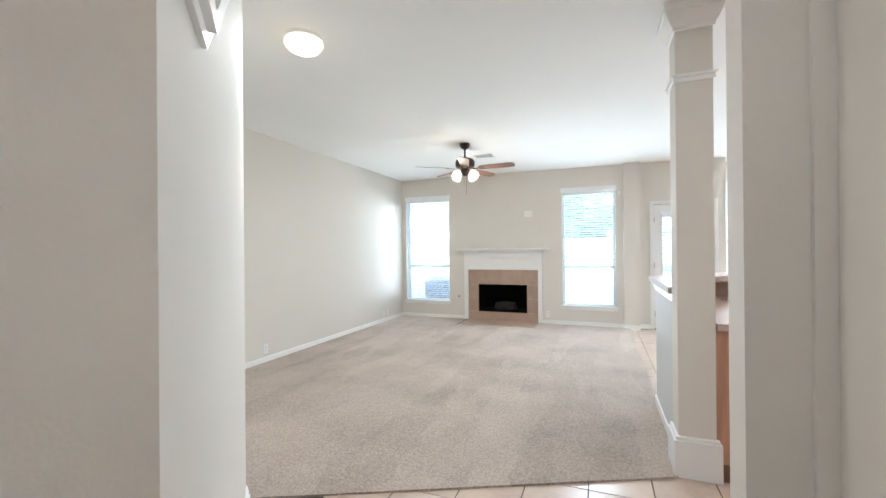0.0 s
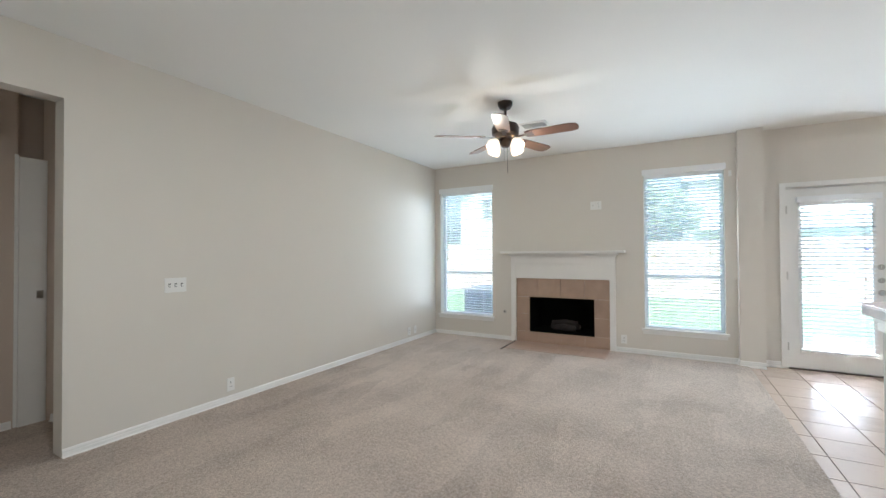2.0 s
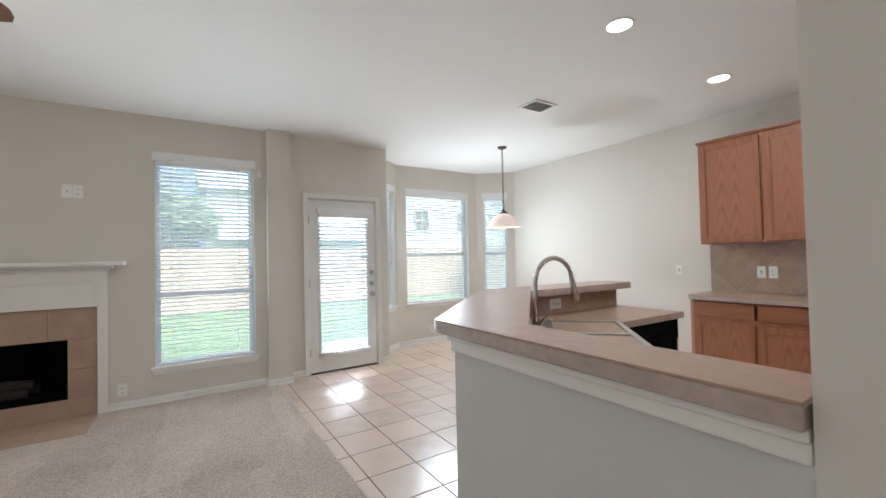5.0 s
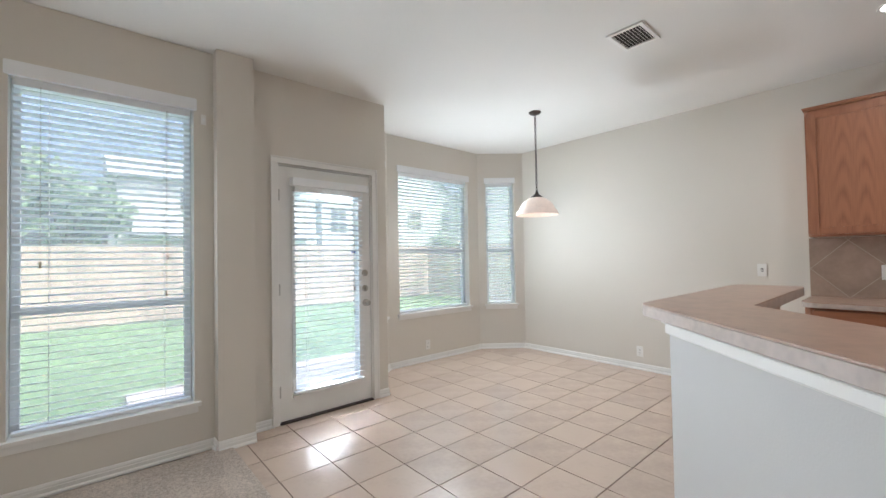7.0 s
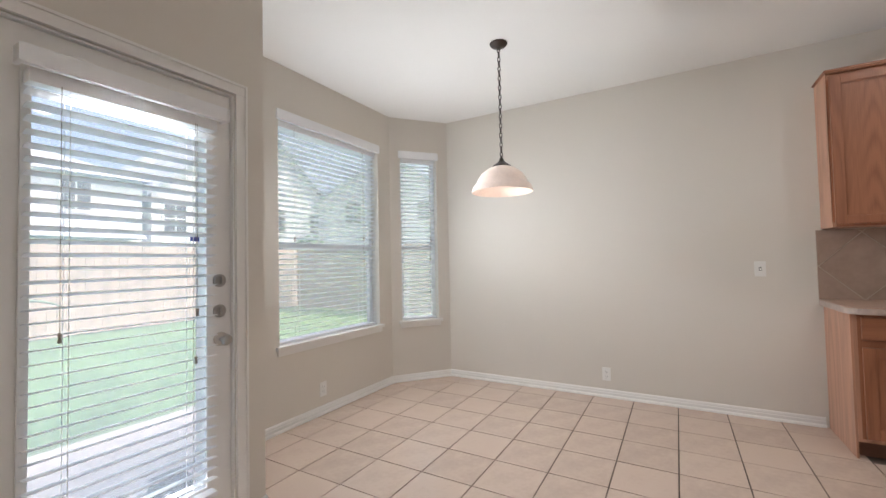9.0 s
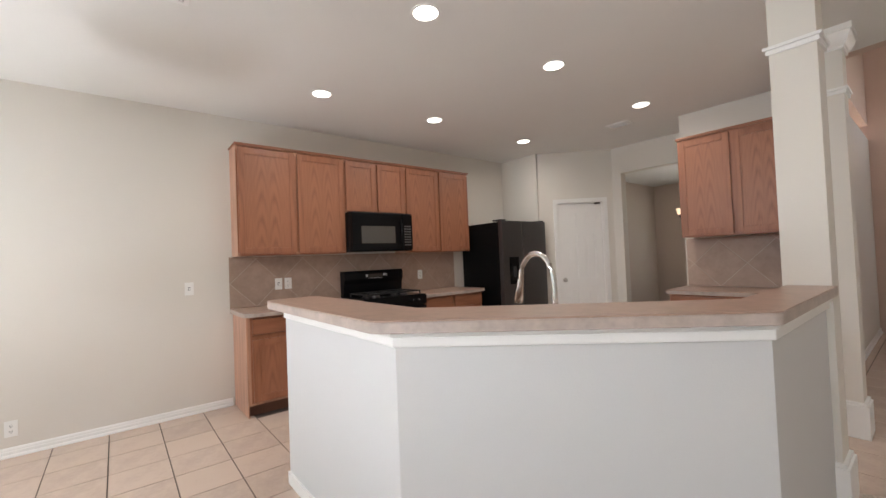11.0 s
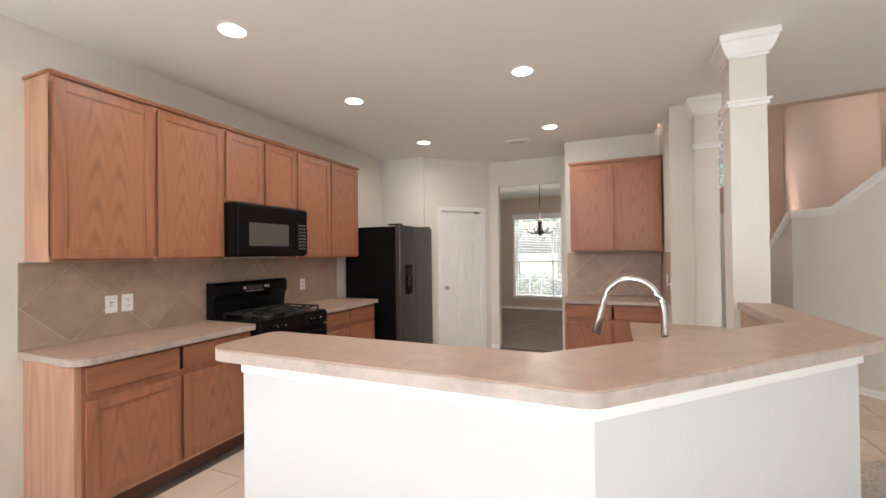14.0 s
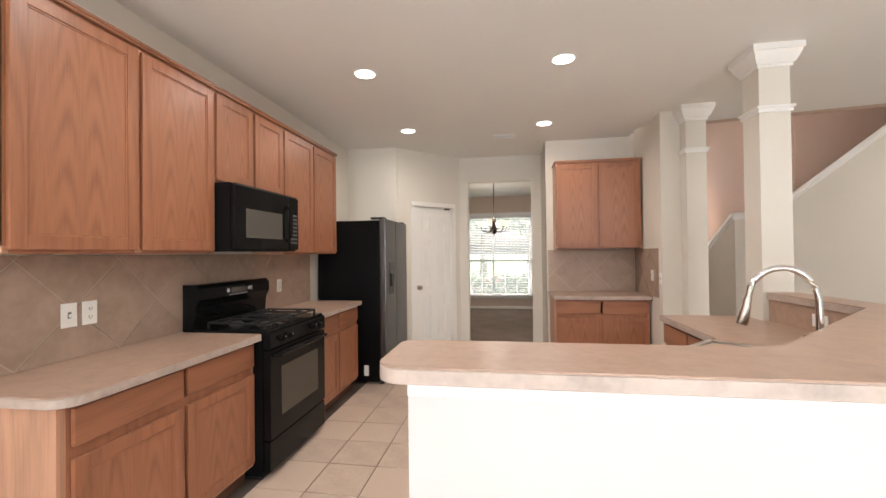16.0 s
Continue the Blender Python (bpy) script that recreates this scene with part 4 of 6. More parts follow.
fx0, fx1, fz0, fz1 = -0.4525, 0.4525, 0.17, 0.68


def surround_tile(x0, x1, z0, z1):
    part("surround_tile", boxes((x0 + 0.0015, 0.0008, z0 + 0.0015, x1 - 0.0015, 0.016, z1 - 0.0015), bevel=0.0015), HEARTH, fp)


for i in range(4):
    x0 = -a + 2 * a * i / 4
    surround_tile(x0, x0 + 2 * a / 4, fz1, 0.955)
    surround_tile(x0, x0 + 2 * a / 4, 0.0, fz0)
for x0, x1 in ((-a, fx0), (fx1, a)):
    surround_tile(x0, x1, fz0, (fz0 + fz1) / 2)
    surround_tile(x0, x1, (fz0 + fz1) / 2, fz1)
part("firebox", boxes((fx0 - 0.02, -0.55, fz0 - 0.02, fx0 + 0.006, 0.0, fz1 + 0.02), (fx1 - 0.006, -0.55, fz0 - 0.02, fx1 + 0.02, 0.0, fz1 + 0.02), (fx0 + 0.006, -0.55, fz0 - 0.02, fx1 - 0.006, 0.0, fz0 + 0.006), (fx0 + 0.006, -0.55, fz1 - 0.006, fx1 - 0.006, 0.0, fz1 + 0.02), (fx0, -0.57, fz0, fx1, -0.55, fz1)), SOOT, fp, "sooty black firebox")
part("firebox_trim", boxes((fx0, 0.002, fz0, fx0 + 0.012, 0.018, fz1), (fx1 - 0.012, 0.002, fz0, fx1, 0.018, fz1), (fx0 + 0.012, 0.002, fz1 - 0.014, fx1 - 0.012, 0.018, fz1), (fx0 + 0.012, 0.002, fz0, fx1 - 0.012, 0.018, fz0 + 0.014)), SOOT, fp)
lg = thing("fireplace_logs", pose(-1.4875, LIVING_N, 0, 0, 0, 180), "dark ceramic logs inside the black firebox", "logs")
ASH = mat("ash_log", (0.035, 0.028, 0.026), 0.95, var=0.4, scale=12, bump=0.8)
for i in range(3):
    up_ = 0.06 * (i == 1)
    part("log", tube([(-0.2 + i * 0.02, -0.34 + 0.07 * i, fz0 + 0.05 + up_), (0.0, -0.33 + 0.07 * i, fz0 + 0.06 + up_), (0.22 - i * 0.03, -0.3 + 0.05 * i, fz0 + 0.05 + up_)], [0.04, 0.05, 0.035], 9), ASH, lg, "", True)
ht = tagged(new("floor_hearth", mesh("floor_hearth", boxes((-2.145, 7.66, -0.003, -0.83, 8.199, 0.010)), GROUT)), "hearth bed flush with the carpet", "hearth", "", "structure")
for i in range(4):
    for j in range(2):
        part("hearth_tile", boxes((-2.145 + 0.32875 * i + 0.002, 7.66 + 0.27 * j + 0.002, 0.010, -2.145 + 0.32875 * (i + 1) - 0.002, 7.66 + 0.27 * (j + 1) - 0.002, 0.0165), bevel=0.0015), HEARTH, ht)
solid("trim_hearth", boxes((-2.165, 7.56, 0.010, -2.148, 8.18, 0.02)), BRONZE, "dark metal edge strip beside the hearth", "edge strip")

# ---- ceiling fan ----
fan = thing("ceiling_fan", pose(-1.465, 5.93, CH), "bronze five-blade ceiling fan with four lit glass shades", "ceiling fan")
part("canopy", lathe([(0.02, -0.075), (0.05, -0.06), (0.068, -0.03), (0.07, -0.0005)], 24), BRONZE, fan, "", True)
part("downrod", lathe([(0.013, -0.21), (0.013, -0.06)], 12), BRONZE, fan, "", True)
part("motor", lathe([(0.03, -0.335), (0.085, -0.33), (0.125, -0.305), (0.13, -0.25), (0.115, -0.215), (0.06, -0.19), (0.02, -0.185)], 28), BRONZE, fan, "dark bronze motor housing", True)
part("switch_housing", lathe([(0.008, -0.43), (0.03, -0.425), (0.05, -0.40), (0.055, -0.36), (0.05, -0.345), (0.06, -0.333)], 20), BRONZE, fan, "", True)
blade = bmesh.new()
pts = [(0.20, -0.05), (0.26, -0.062), (0.60, -0.07), (0.655, -0.055), (0.67, -0.02), (0.67, 0.02), (0.655, 0.055), (0.60, 0.07), (0.26, 0.062), (0.20, 0.05)]
f = blade.faces.new([blade.verts.new((x, y, 0)) for x, y in pts])
up = bmesh.ops.extrude_face_region(blade, geom=[f])["geom"]
bmesh.ops.translate(blade, vec=(0, 0, 0.007), verts=[v for v in up if isinstance(v, bmesh.types.BMVert)])
bmesh.ops.recalc_face_normals(blade, faces=blade.faces)
bme = mesh("blade", blade, FAN_WOOD)
irm = mesh("blade_iron", boxes((0.10, -0.018, -0.004, 0.24, 0.018, 0.0), (0.20, -0.04, -0.004, 0.27, 0.04, -0.0004), bevel=0.002), BRONZE)
for k in range(5):
    A = -2 + 72 * k
    part("blade", bme, FAN_WOOD, fan, "brown wooden blade", m=pose(0, 0, -0.335, 0, 0, A) @ pose(0, 0, 0, -11, 0, 0))
    part("blade_iron", irm, BRONZE, fan, m=pose(0, 0, -0.336, 0, 0, A) @ pose(0, 0, 0, -11, 0, 0))
shade_me = mesh("shade", lathe([(0.022, 0.0), (0.03, -0.005), (0.055, -0.04), (0.062, -0.075), (0.058, -0.095), (0.05, -0.10)], 20, cap=False), FROST, True)
for k in range(4):
    A = 65 + 90 * k
    part("lamp_arm", tube([(0.045 * math.cos(radians(A)), 0.045 * math.sin(radians(A)), -0.37), (0.09 * math.cos(radians(A)), 0.09 * math.sin(radians(A)), -0.365), (0.115 * math.cos(radians(A)), 0.115 * math.sin(radians(A)), -0.385)], 0.010, 8), BRONZE, fan, "", True)
    part("shade", shade_me, FROST, fan, "frosted glass shade, lit", m=pose(0, 0, 0, 0, 0, A) @ pose(0.115, 0, -0.38, 0, -38, 0))
part("pull_chain", tube([(0.02, 0.0, -0.42), (0.02, 0.0, -0.67)], 0.0018, 5), BRONZE, fan)
part("pull_chain", tube([(-0.02, 0.02, -0.42), (-0.02, 0.02, -0.55)], 0.0018, 5), BRONZE, fan)

# ---- dome light ----
dm = thing("ceiling_lamp", pose(-1.62, 2.965, CH), "white glass dome ceiling light, lit", "ceiling light")
part("pan", lathe([(0.12, -0.02), (0.125, -0.0005)], 28), PLATE, dm, "", True)
part("dome", lathe([(0.002, -0.105), (0.05, -0.10), (0.10, -0.075), (0.125, -0.04), (0.12, -0.0205)], 28, cap=False), FROST, dm, "frosted glass dome", True)

# ---- recessed lights ----
can_parts = None
for x, y in ((3.543, 5.01), (3.547, 3.79), (2.089, 3.762), (2.096, 2.317), (3.57, 2.338), (2.12, 4.96)):
    if can_parts is None:
        can_parts = (mesh("trim_ring", lathe([(0.074, -0.003), (0.088, -0.005), (0.091, -0.0006), (0.072, -0.0006)], 28, cap=False), PLATE, True), mesh("lens", lathe([(0.001, -0.0035), (0.074, -0.003)], 28, cap=False), BULB))
    t = thing("recessed_light", pose(x, y, CH), "round white recessed ceiling light, lit", "recessed light", "recessed lights")
    part("trim_ring", can_parts[0], PLATE, t)
    part("lens", can_parts[1], BULB, t, "glowing lens")

# ---- nook pendant ----
pd = thing("pendant_lamp", pose(3.327, 7.463, CH), "bronze pendant lamp with a white glass bowl shade, lit", "pendant lamp")
part("canopy", lathe([(0.012, -0.028), (0.05, -0.02), (0.062, -0.006), (0.062, -0.0005)], 24), BRONZE, pd, "", True)
bm = bmesh.new()
for i in range(24):
    z = -0.03 - i * 0.0335
    loop = []
    for k in range(9):
        a_ = 2 * math.pi * k / 8
        u, v = 0.0095 * math.cos(a_), 0.021 * math.sin(a_)
        loop.append((u, 0, z - 0.017 + v) if i % 2 else (0, u, z - 0.017 + v))
    tube(loop, 0.0034, 6, bm)
part("chain", bm, BRONZE, pd, "dark bronze chain")
part("cap", lathe([(0.065, -0.885), (0.062, -0.865), (0.035, -0.845), (0.018, -0.83), (0.012, -0.81)], 24), BRONZE, pd, "", True)
part("shade", lathe([(0.06, -0.872), (0.10, -0.89), (0.145, -0.925), (0.17, -0.965), (0.175, -0.985), (0.20, -1.01), (0.212, -1.045), (0.207, -1.05), (0.195, -1.015), (0.168, -0.99), (0.14, -0.932), (0.06, -0.88)], 40, cap=False), SHADE, pd, "white alabaster glass shade", True)
part("bulb", lathe([(0.001, -0.985), (0.025, -0.975), (0.032, -0.95), (0.02, -0.915), (0.012, -0.885)], 16, cap=False), BULB, pd, "", True)

# ---- kitchen cabinets ----
def cab_door(parent, x0, x1, z0, z1, y=0.0, name="door", s=0.055, hor=False):
    """A framed door or drawer front: front at y - 0.02, parts in the cabinet's own axes."""
    if hor:
        bm = boxes((x0, y - 0.019, z0, x1, y - 0.0005, z1), bevel=0.005)
        return part(name, bm, OAK_H, parent)
    d = part(name, boxes((x0, y - 0.019, z0, x0 + s, y - 0.0005, z1), (x1 - s, y - 0.019, z0, x1, y - 0.0005, z1), (x0 + s, y - 0.019, z0, x1 - s, y - 0.0005, z0 + s), (x0 + s, y - 0.019, z1 - s, x1 - s, y - 0.0005, z1), bevel=0.003), OAK, parent)
    part("panel", boxes((x0 + s - 0.002, y - 0.011, z0 + s - 0.002, x1 - s + 0.002, y - 0.003, z1 - s + 0.002)), OAK_FIELD, d)
    part("panel_bead", boxes((x0 + s, y - 0.0145, z0 + s, x0 + s + 0.008, y - 0.0112, z1 - s), (x1 - s - 0.008, y - 0.0145, z0 + s, x1 - s, y - 0.0112, z1 - s), (x0 + s + 0.008, y - 0.0145, z0 + s, x1 - s - 0.008, y - 0.0112, z0 + s + 0.008), (x0 + s + 0.008, y - 0.0145, z1 - s - 0.008, x1 - s - 0.008, y - 0.0112, z1 - s)), OAK, d)
    return d


def upper(m, w, d, z0, z1, doors, label, crown=(0, 0)):
    """A wall cabinet; origin at its left front foot line, x to the right, y to the back."""
    t = thing("wall_cabinet", m @ pose(0, 0, z0), label, "cabinet", "wall cabinets")
    h = z1 - z0
    part("body", boxes((0, 0, 0, 0.018, d, h), (w - 0.018, 0, 0, w, d, h), (0.018, 0, 0, w - 0.018, d, 0.018), (0.018, 0, h - 0.018, w - 0.018, d, h), (0.018, d - 0.01, 0.018, w - 0.018, d, h - 0.018)), OAK_PANEL, t)
    part("face_frame", boxes((0.0181, -0.0004, 0.0, w - 0.0181, 0.012, 0.03), (0.0181, -0.0004, h - 0.045, w - 0.0181, 0.012, h), *[(max(0.0, i * w / doors - 0.025), -0.0004, 0.03, min(w, i * w / doors + 0.025), 0.012, h - 0.045) for i in range(doors + 1)]), OAK, t)
    part("crown", boxes((crown[0] * -0.012, -0.026, h, w + crown[1] * 0.012, d, h + 0.014), (crown[0] * -0.006, -0.02, h - 0.012, w + crown[1] * 0.006, -0.0006, h), bevel=0.004), OAK_H, t)
    dw = w / doors
    for i in range(doors):
        cab_door(t, i * dw + 0.012, (i + 1) * dw - 0.012, 0.016, h - 0.03)
    return t


def lower(m, w, d, doors, label, z1=0.858, drawers=True, end=False):
    t = thing("base_cabinet", m, label, "cabinet", "base cabinets")
    part("body", boxes((0, 0.0, 0.10, 0.018, d, z1), (w - 0.018, 0.0, 0.10, w, d, z1), (0.018, 0.0, 0.10, w - 0.018, d, 0.118), (0.018, d - 0.01, 0.118, w - 0.018, d, z1)), OAK_PANEL, t)
    part("face_frame", boxes((0.018, 0.0, 0.118, 0.04, 0.018, z1), (w - 0.04, 0.0, 0.118, w - 0.018, 0.018, z1), *[(i * w / doors - 0.025, 0.0, 0.118, i * w / doors + 0.025, 0.018, 0.655) for i in range(1, doors)], (0.04, 0.0, 0.655, w - 0.04, 0.018, 0.70), (0.04, 0.0, z1 - 0.03, w - 0.04, 0.018, z1)), OAK, t)
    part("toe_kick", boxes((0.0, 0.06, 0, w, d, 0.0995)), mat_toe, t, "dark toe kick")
    if end:
        part("end_panel", boxes((-0.012, 0.0, 0.0, -0.0006, d, z1)), OAK_PANEL, t, "pale oak end panel")
    dw = w / doors
    for i in range(doors):
        lo = 0.034 if end and i == 0 else 0.012
        if drawers:
            cab_door(t, i * dw + lo, (i + 1) * dw - 0.012, 0.705, z1 - 0.018, name="drawer_front", hor=True)
        cab_door(t, i * dw + lo, (i + 1) * dw - 0.012, 0.125, 0.66 if drawers else z1 - 0.02)
    return t


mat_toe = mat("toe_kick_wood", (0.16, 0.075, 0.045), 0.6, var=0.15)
UX, UD = 4.285, EAST - 4.285 - 0.002
E90 = -90
for y0, y1, z0, n, lab, cr in ((5.535, 4.995, 1.395, 1, "medium oak wall cabinet with a single framed door", (1, 0)), (4.994, 4.478, 1.395, 1, "medium oak wall cabinet with a single framed door", (0, 0)),
                               (4.477, 3.702, 1.835, 2, "short oak wall cabinet with two doors over the microwave", (0, 0)), (3.701, 2.69, 1.385, 2, "medium oak wall cabinet with two tall doors", (0, 1))):
    upper(pose(UX, y0, 0, 0, 0, E90), y0 - y1, UD, z0, 2.42, n, lab, cr)
BX, BD = 4.045, EAST - 4.045 - 0.004
lower(pose(BX, 5.53, 0, 0, 0, E90), 5.53 - 4.452, BD, 2, "medium oak base cabinet with two drawers and two doors", end=True)
lower(pose(BX, 3.685, 0, 0, 0, E90), 3.685 - 2.735, BD, 2, "medium oak base cabinet with drawers beside the stove")


def rounded(pts, radii, n=6):
    """A plan outline with rounded corners."""
    out = []
    k = len(pts)
    for i, p in enumerate(pts):
        r = radii[i]
        if not r:
            out.append(p)
            continue
        p, a, b = Vector(p), Vector(pts[i - 1]), Vector(pts[(i + 1) % k])
        u, v = (a - p).normalized(), (b - p).normalized()
        ang = u.angle(v)
        d = r / math.tan(ang / 2)
        c = p + (u + v).normalized() * (r / math.sin(ang / 2))
        s, e = p + u * d, p + v * d
        a0, a1 = math.atan2(s.y - c.y, s.x - c.x), math.atan2(e.y - c.y, e.x - c.x)
        da = (a1 - a0 + math.pi) % (2 * math.pi) - math.pi
        out += [(c.x + r * math.cos(a0 + da * j / n), c.y + r * math.sin(a0 + da * j / n)) for j in range(n + 1)]
    return out


def solid_thing(name, bm, material, label, category, smooth=False, m=None):
    ob = new(name, mesh(name, bm, material, smooth))
    if m is not None:
        ob.matrix_basis = m
    return tagged(ob, label, category)


def top(name, pts, z0, z1, label, radii=None):
    line = rounded(pts, radii or [0] * len(pts))
    t = thing(name, pose(0, 0, 0), label, "countertop", "laminate countertops")
    part("top_sheet", prism(line, z1 - 0.0065, z1, 0.0015, 1), LAMINATE, t)
    part("edge_band", prism(line, z0, z1 - 0.007, 0.002, 1), LAM_EDGE, t, "paler laminate edge band")
    return t


top("countertop", [(EAST - 0.002, 4.452), (EAST - 0.002, 5.565), (3.985, 5.565), (3.985, 4.452)], 0.8585, 0.90, "tan stone-look laminate countertop with rounded corner", [0, 0, 0.09, 0])
top("countertop", [(EAST - 0.002, 2.73), (EAST - 0.002, 3.688), (3.985, 3.688), (3.985, 2.73)], 0.8585, 0.90, "tan stone-look laminate countertop beside the stove")
bar_line = rounded([(0.79, 3.695), (0.598, 3.695), (0.598, 4.762), (1.541, 5.709), (2.848, 5.709), (2.848, 5.385), (1.715, 5.385), (0.79, 4.46)], [0, 0, 0.06, 0.09, 0.07, 0.05, 0, 0])
bt = thing("bar_counter", pose(0, 0, 0), "tan laminate raised bar counter with rounded corners", "bar counter")
part("top_sheet", prism(bar_line, 1.0835, 1.09, 0.0015, 1), LAMINATE, bt, "tan stone-look laminate sheet")
part("edge_band", prism(bar_line, 1.044, 1.083, 0.002, 1), LAM_EDGE, bt, "paler laminate edge band")
top("countertop", [(0.815, 3.49), (0.815, 3.697), (0.767, 3.697), (0.767, 4.652), (1.595, 5.493), (2.79, 5.493), (2.79, 4.97), (2.06, 4.97), (1.39, 4.32), (1.39, 3.49)], 0.8585, 0.90, "tan laminate lower countertop around the sink")
solid_thing("bar_backsplash", prism([(0.767, 3.697), (0.767, 4.652), (1.595, 5.493), (2.767, 5.493), (2.767, 5.483), (1.600, 5.483), (0.777, 4.647), (0.777, 3.697)], 0.9005, 1.0435), LAMINATE, "tan laminate backsplash below the bar top", "backsplash")
lower(pose(1.355, 3.51, 0, 0, 0, 90), 0.80, 0.56, 2, "medium oak base cabinet below the peninsula counter")
lower(pose(1.355, 4.33, 0, 0, 0, 44), 0.93, 0.20, 2, "medium oak sink cabinet set across the corner", drawers=False)
dw = thing("dishwasher", pose(2.16, 5.005, 0), "black dishwasher under the lower counter", "dishwasher")
part("tub", boxes((0.0, 0.02, 0.1, 0.595, 0.47, 0.855)), BLACK_MATT, dw)
part("front_panel", boxes((0.003, 0.0, 0.1, 0.592, 0.0195, 0.71), bevel=0.004), BLACK, dw)
part("control_panel", boxes((0.003, -0.01, 0.715, 0.592, 0.0195, 0.853), bevel=0.004), BLACK, dw)
part("handle", boxes((0.15, -0.03, 0.735, 0.445, -0.0105, 0.76), bevel=0.005), BLACK, dw)
part("toe_panel", boxes((0.003, 0.05, 0.0, 0.592, 0.07, 0.099)), BLACK_MATT, dw)
solid_thing("end_panel", boxes((2.757, 5.005, 0, 2.766, 5.492, 0.858)), OAK_PANEL, "pale oak end panel beside the dishwasher", "cabinet panel")
# sink, set across the corner
SM = pose(1.60, 4.85, 0.90, 0, 0, 45)
sk = thing("sink", SM, "brushed steel double-bowl sink in the counter", "sink")
for x0, x1 in ((-0.40, -0.02), (0.02, 0.40)):
    part("bowl", boxes((x0, -0.2, -0.17, x1, -0.197, 0.002), (x0, 0.177, -0.17, x1, 0.18, 0.002), (x0, -0.197, -0.17, x0 + 0.003, 0.177, 0.002), (x1 - 0.003, -0.197, -0.17, x1, 0.177, 0.002), (x0 + 0.003, -0.197, -0.17, x1 - 0.003, 0.177, -0.167)), STEEL, sk)
part("rim", boxes((-0.43, -0.23, 0.0008, 0.43, -0.199, 0.009), (-0.43, 0.179, 0.0008, 0.43, 0.25, 0.009), (-0.43, -0.199, 0.0008, -0.399, 0.179, 0.009), (0.399, -0.199, 0.0008, 0.43, 0.179, 0.009), (-0.021, -0.199, 0.0008, 0.021, 0.179, 0.009), bevel=0.003), STEEL, sk)
fc = thing("faucet", pose(1.318, 4.950, 0.9095, 0, 0, -12), "chrome gooseneck kitchen faucet with pull-down spray head", "faucet")
part("base", lathe([(0.03, 0.0), (0.03, 0.008), (0.02, 0.014), (0.018, 0.09), (0.015, 0.10)], 20), CHROME, fc, "", True)
arc = [(0, 0, 0.09), (0, 0, 0.26)] + [(0.115 - 0.115 * math.cos(a_), 0, 0.26 + 0.135 * math.sin(a_)) for a_ in [math.pi * i / 14 for i in range(1, 13)]] + [(0.228, 0, 0.27)]
part("neck", tube(arc, 0.0125, 14), CHROME, fc, "curved chrome neck", True)
part("spray_head", tube([(0.229, 0, 0.275), (0.236, 0, 0.235), (0.248, 0, 0.18), (0.252, 0, 0.165)], [0.015, 0.017, 0.022, 0.020], 16), CHROME, fc, "chrome spray head", True)
part("lever", tube([(0.0, -0.02, 0.07), (0.0, -0.05, 0.075), (0.02, -0.075, 0.12)], [0.012, 0.010, 0.006], 10), CHROME, fc, "", True)
sd = thing("soap_dispenser", pose(1.45, 5.04, 0.9095, 0, 0, -45), "small chrome soap dispenser beside the sink", "soap dispenser")
part("stem", lathe([(0.018, 0), (0.016, 0.01), (0.007, 0.015), (0.007, 0.06)], 14), CHROME, sd, "", True)
part("nozzle", tube([(0, 0, 0.06), (0.02, 0, 0.068), (0.06, 0, 0.06)], 0.007, 8), CHROME, sd, "", True)
plate(pose(2.05, 5.483, 0.972, 0, 0, 180) @ pose(0, 0, 0, 0, 90, 0), "white duplex outlet set sideways under the bar", "outlet")
plate(pose(0.777, 4.15, 0.972, 0, 0, -90) @ pose(0, 0, 0, 0, 90, 0), "white duplex outlet set sideways under the bar", "outlet")

# backsplash tiles, laid on the diagonal
def splash(name, m, w, h, label, side=0.33):
    """Square tiles on the diagonal, clipped to a field w by h; y points into the room."""
    t = solid(name, boxes((0, 0.0006, 0, w, 0.005, h)), SPLASH_GROUT, label, "tile backsplash", m=m)
    q = side / math.sqrt(2) * 2
    i = -1
    for r in range(-1, int(h / (q / 2)) + 2):
        for cidx in range(-1, int(w / q) + 2):
            cx, cz = cidx * q + (q / 2 if r % 2 else 0), r * q / 2
            poly = [(cx - q / 2 + 0.0045, cz), (cx, cz - q / 2 + 0.0045), (cx + q / 2 - 0.0045, cz), (cx, cz + q / 2 - 0.0045)]
            for ax, lim, sign in ((0, 0.001, 1), (0, w - 0.001, -1), (1, 0.001, 1), (1, h - 0.001, -1)):
                res = []
                for k, p in enumerate(poly):
                    p2 = poly[(k + 1) % len(poly)]
                    a_, b_ = (p[ax] - lim) * sign, (p2[ax] - lim) * sign
                    if a_ >= 0:
                        res.append(p)
                    if a_ * b_ < 0:
                        f_ = a_ / (a_ - b_)
                        res.append((p[0] + (p2[0] - p[0]) * f_, p[1] + (p2[1] - p[1]) * f_))
                poly = res
                if len(poly) < 3:
                    break
            if len(poly) < 3:
                continue
            bm = bmesh.new()
            lo = [bm.verts.new((x, 0.005, z)) for x, z in poly]
            hi = [bm.verts.new((x, 0.0085, z)) for x, z in poly]
            bm.faces.new(hi[::-1])
            for k in range(len(poly)):
                bm.faces.new((lo[k], lo[(k + 1) % len(poly)], hi[(k + 1) % len(poly)], hi[k]))
            bmesh.ops.recalc_face_normals(bm, faces=bm.faces)
            part("tile", bm, SPLASH, t)
    return t


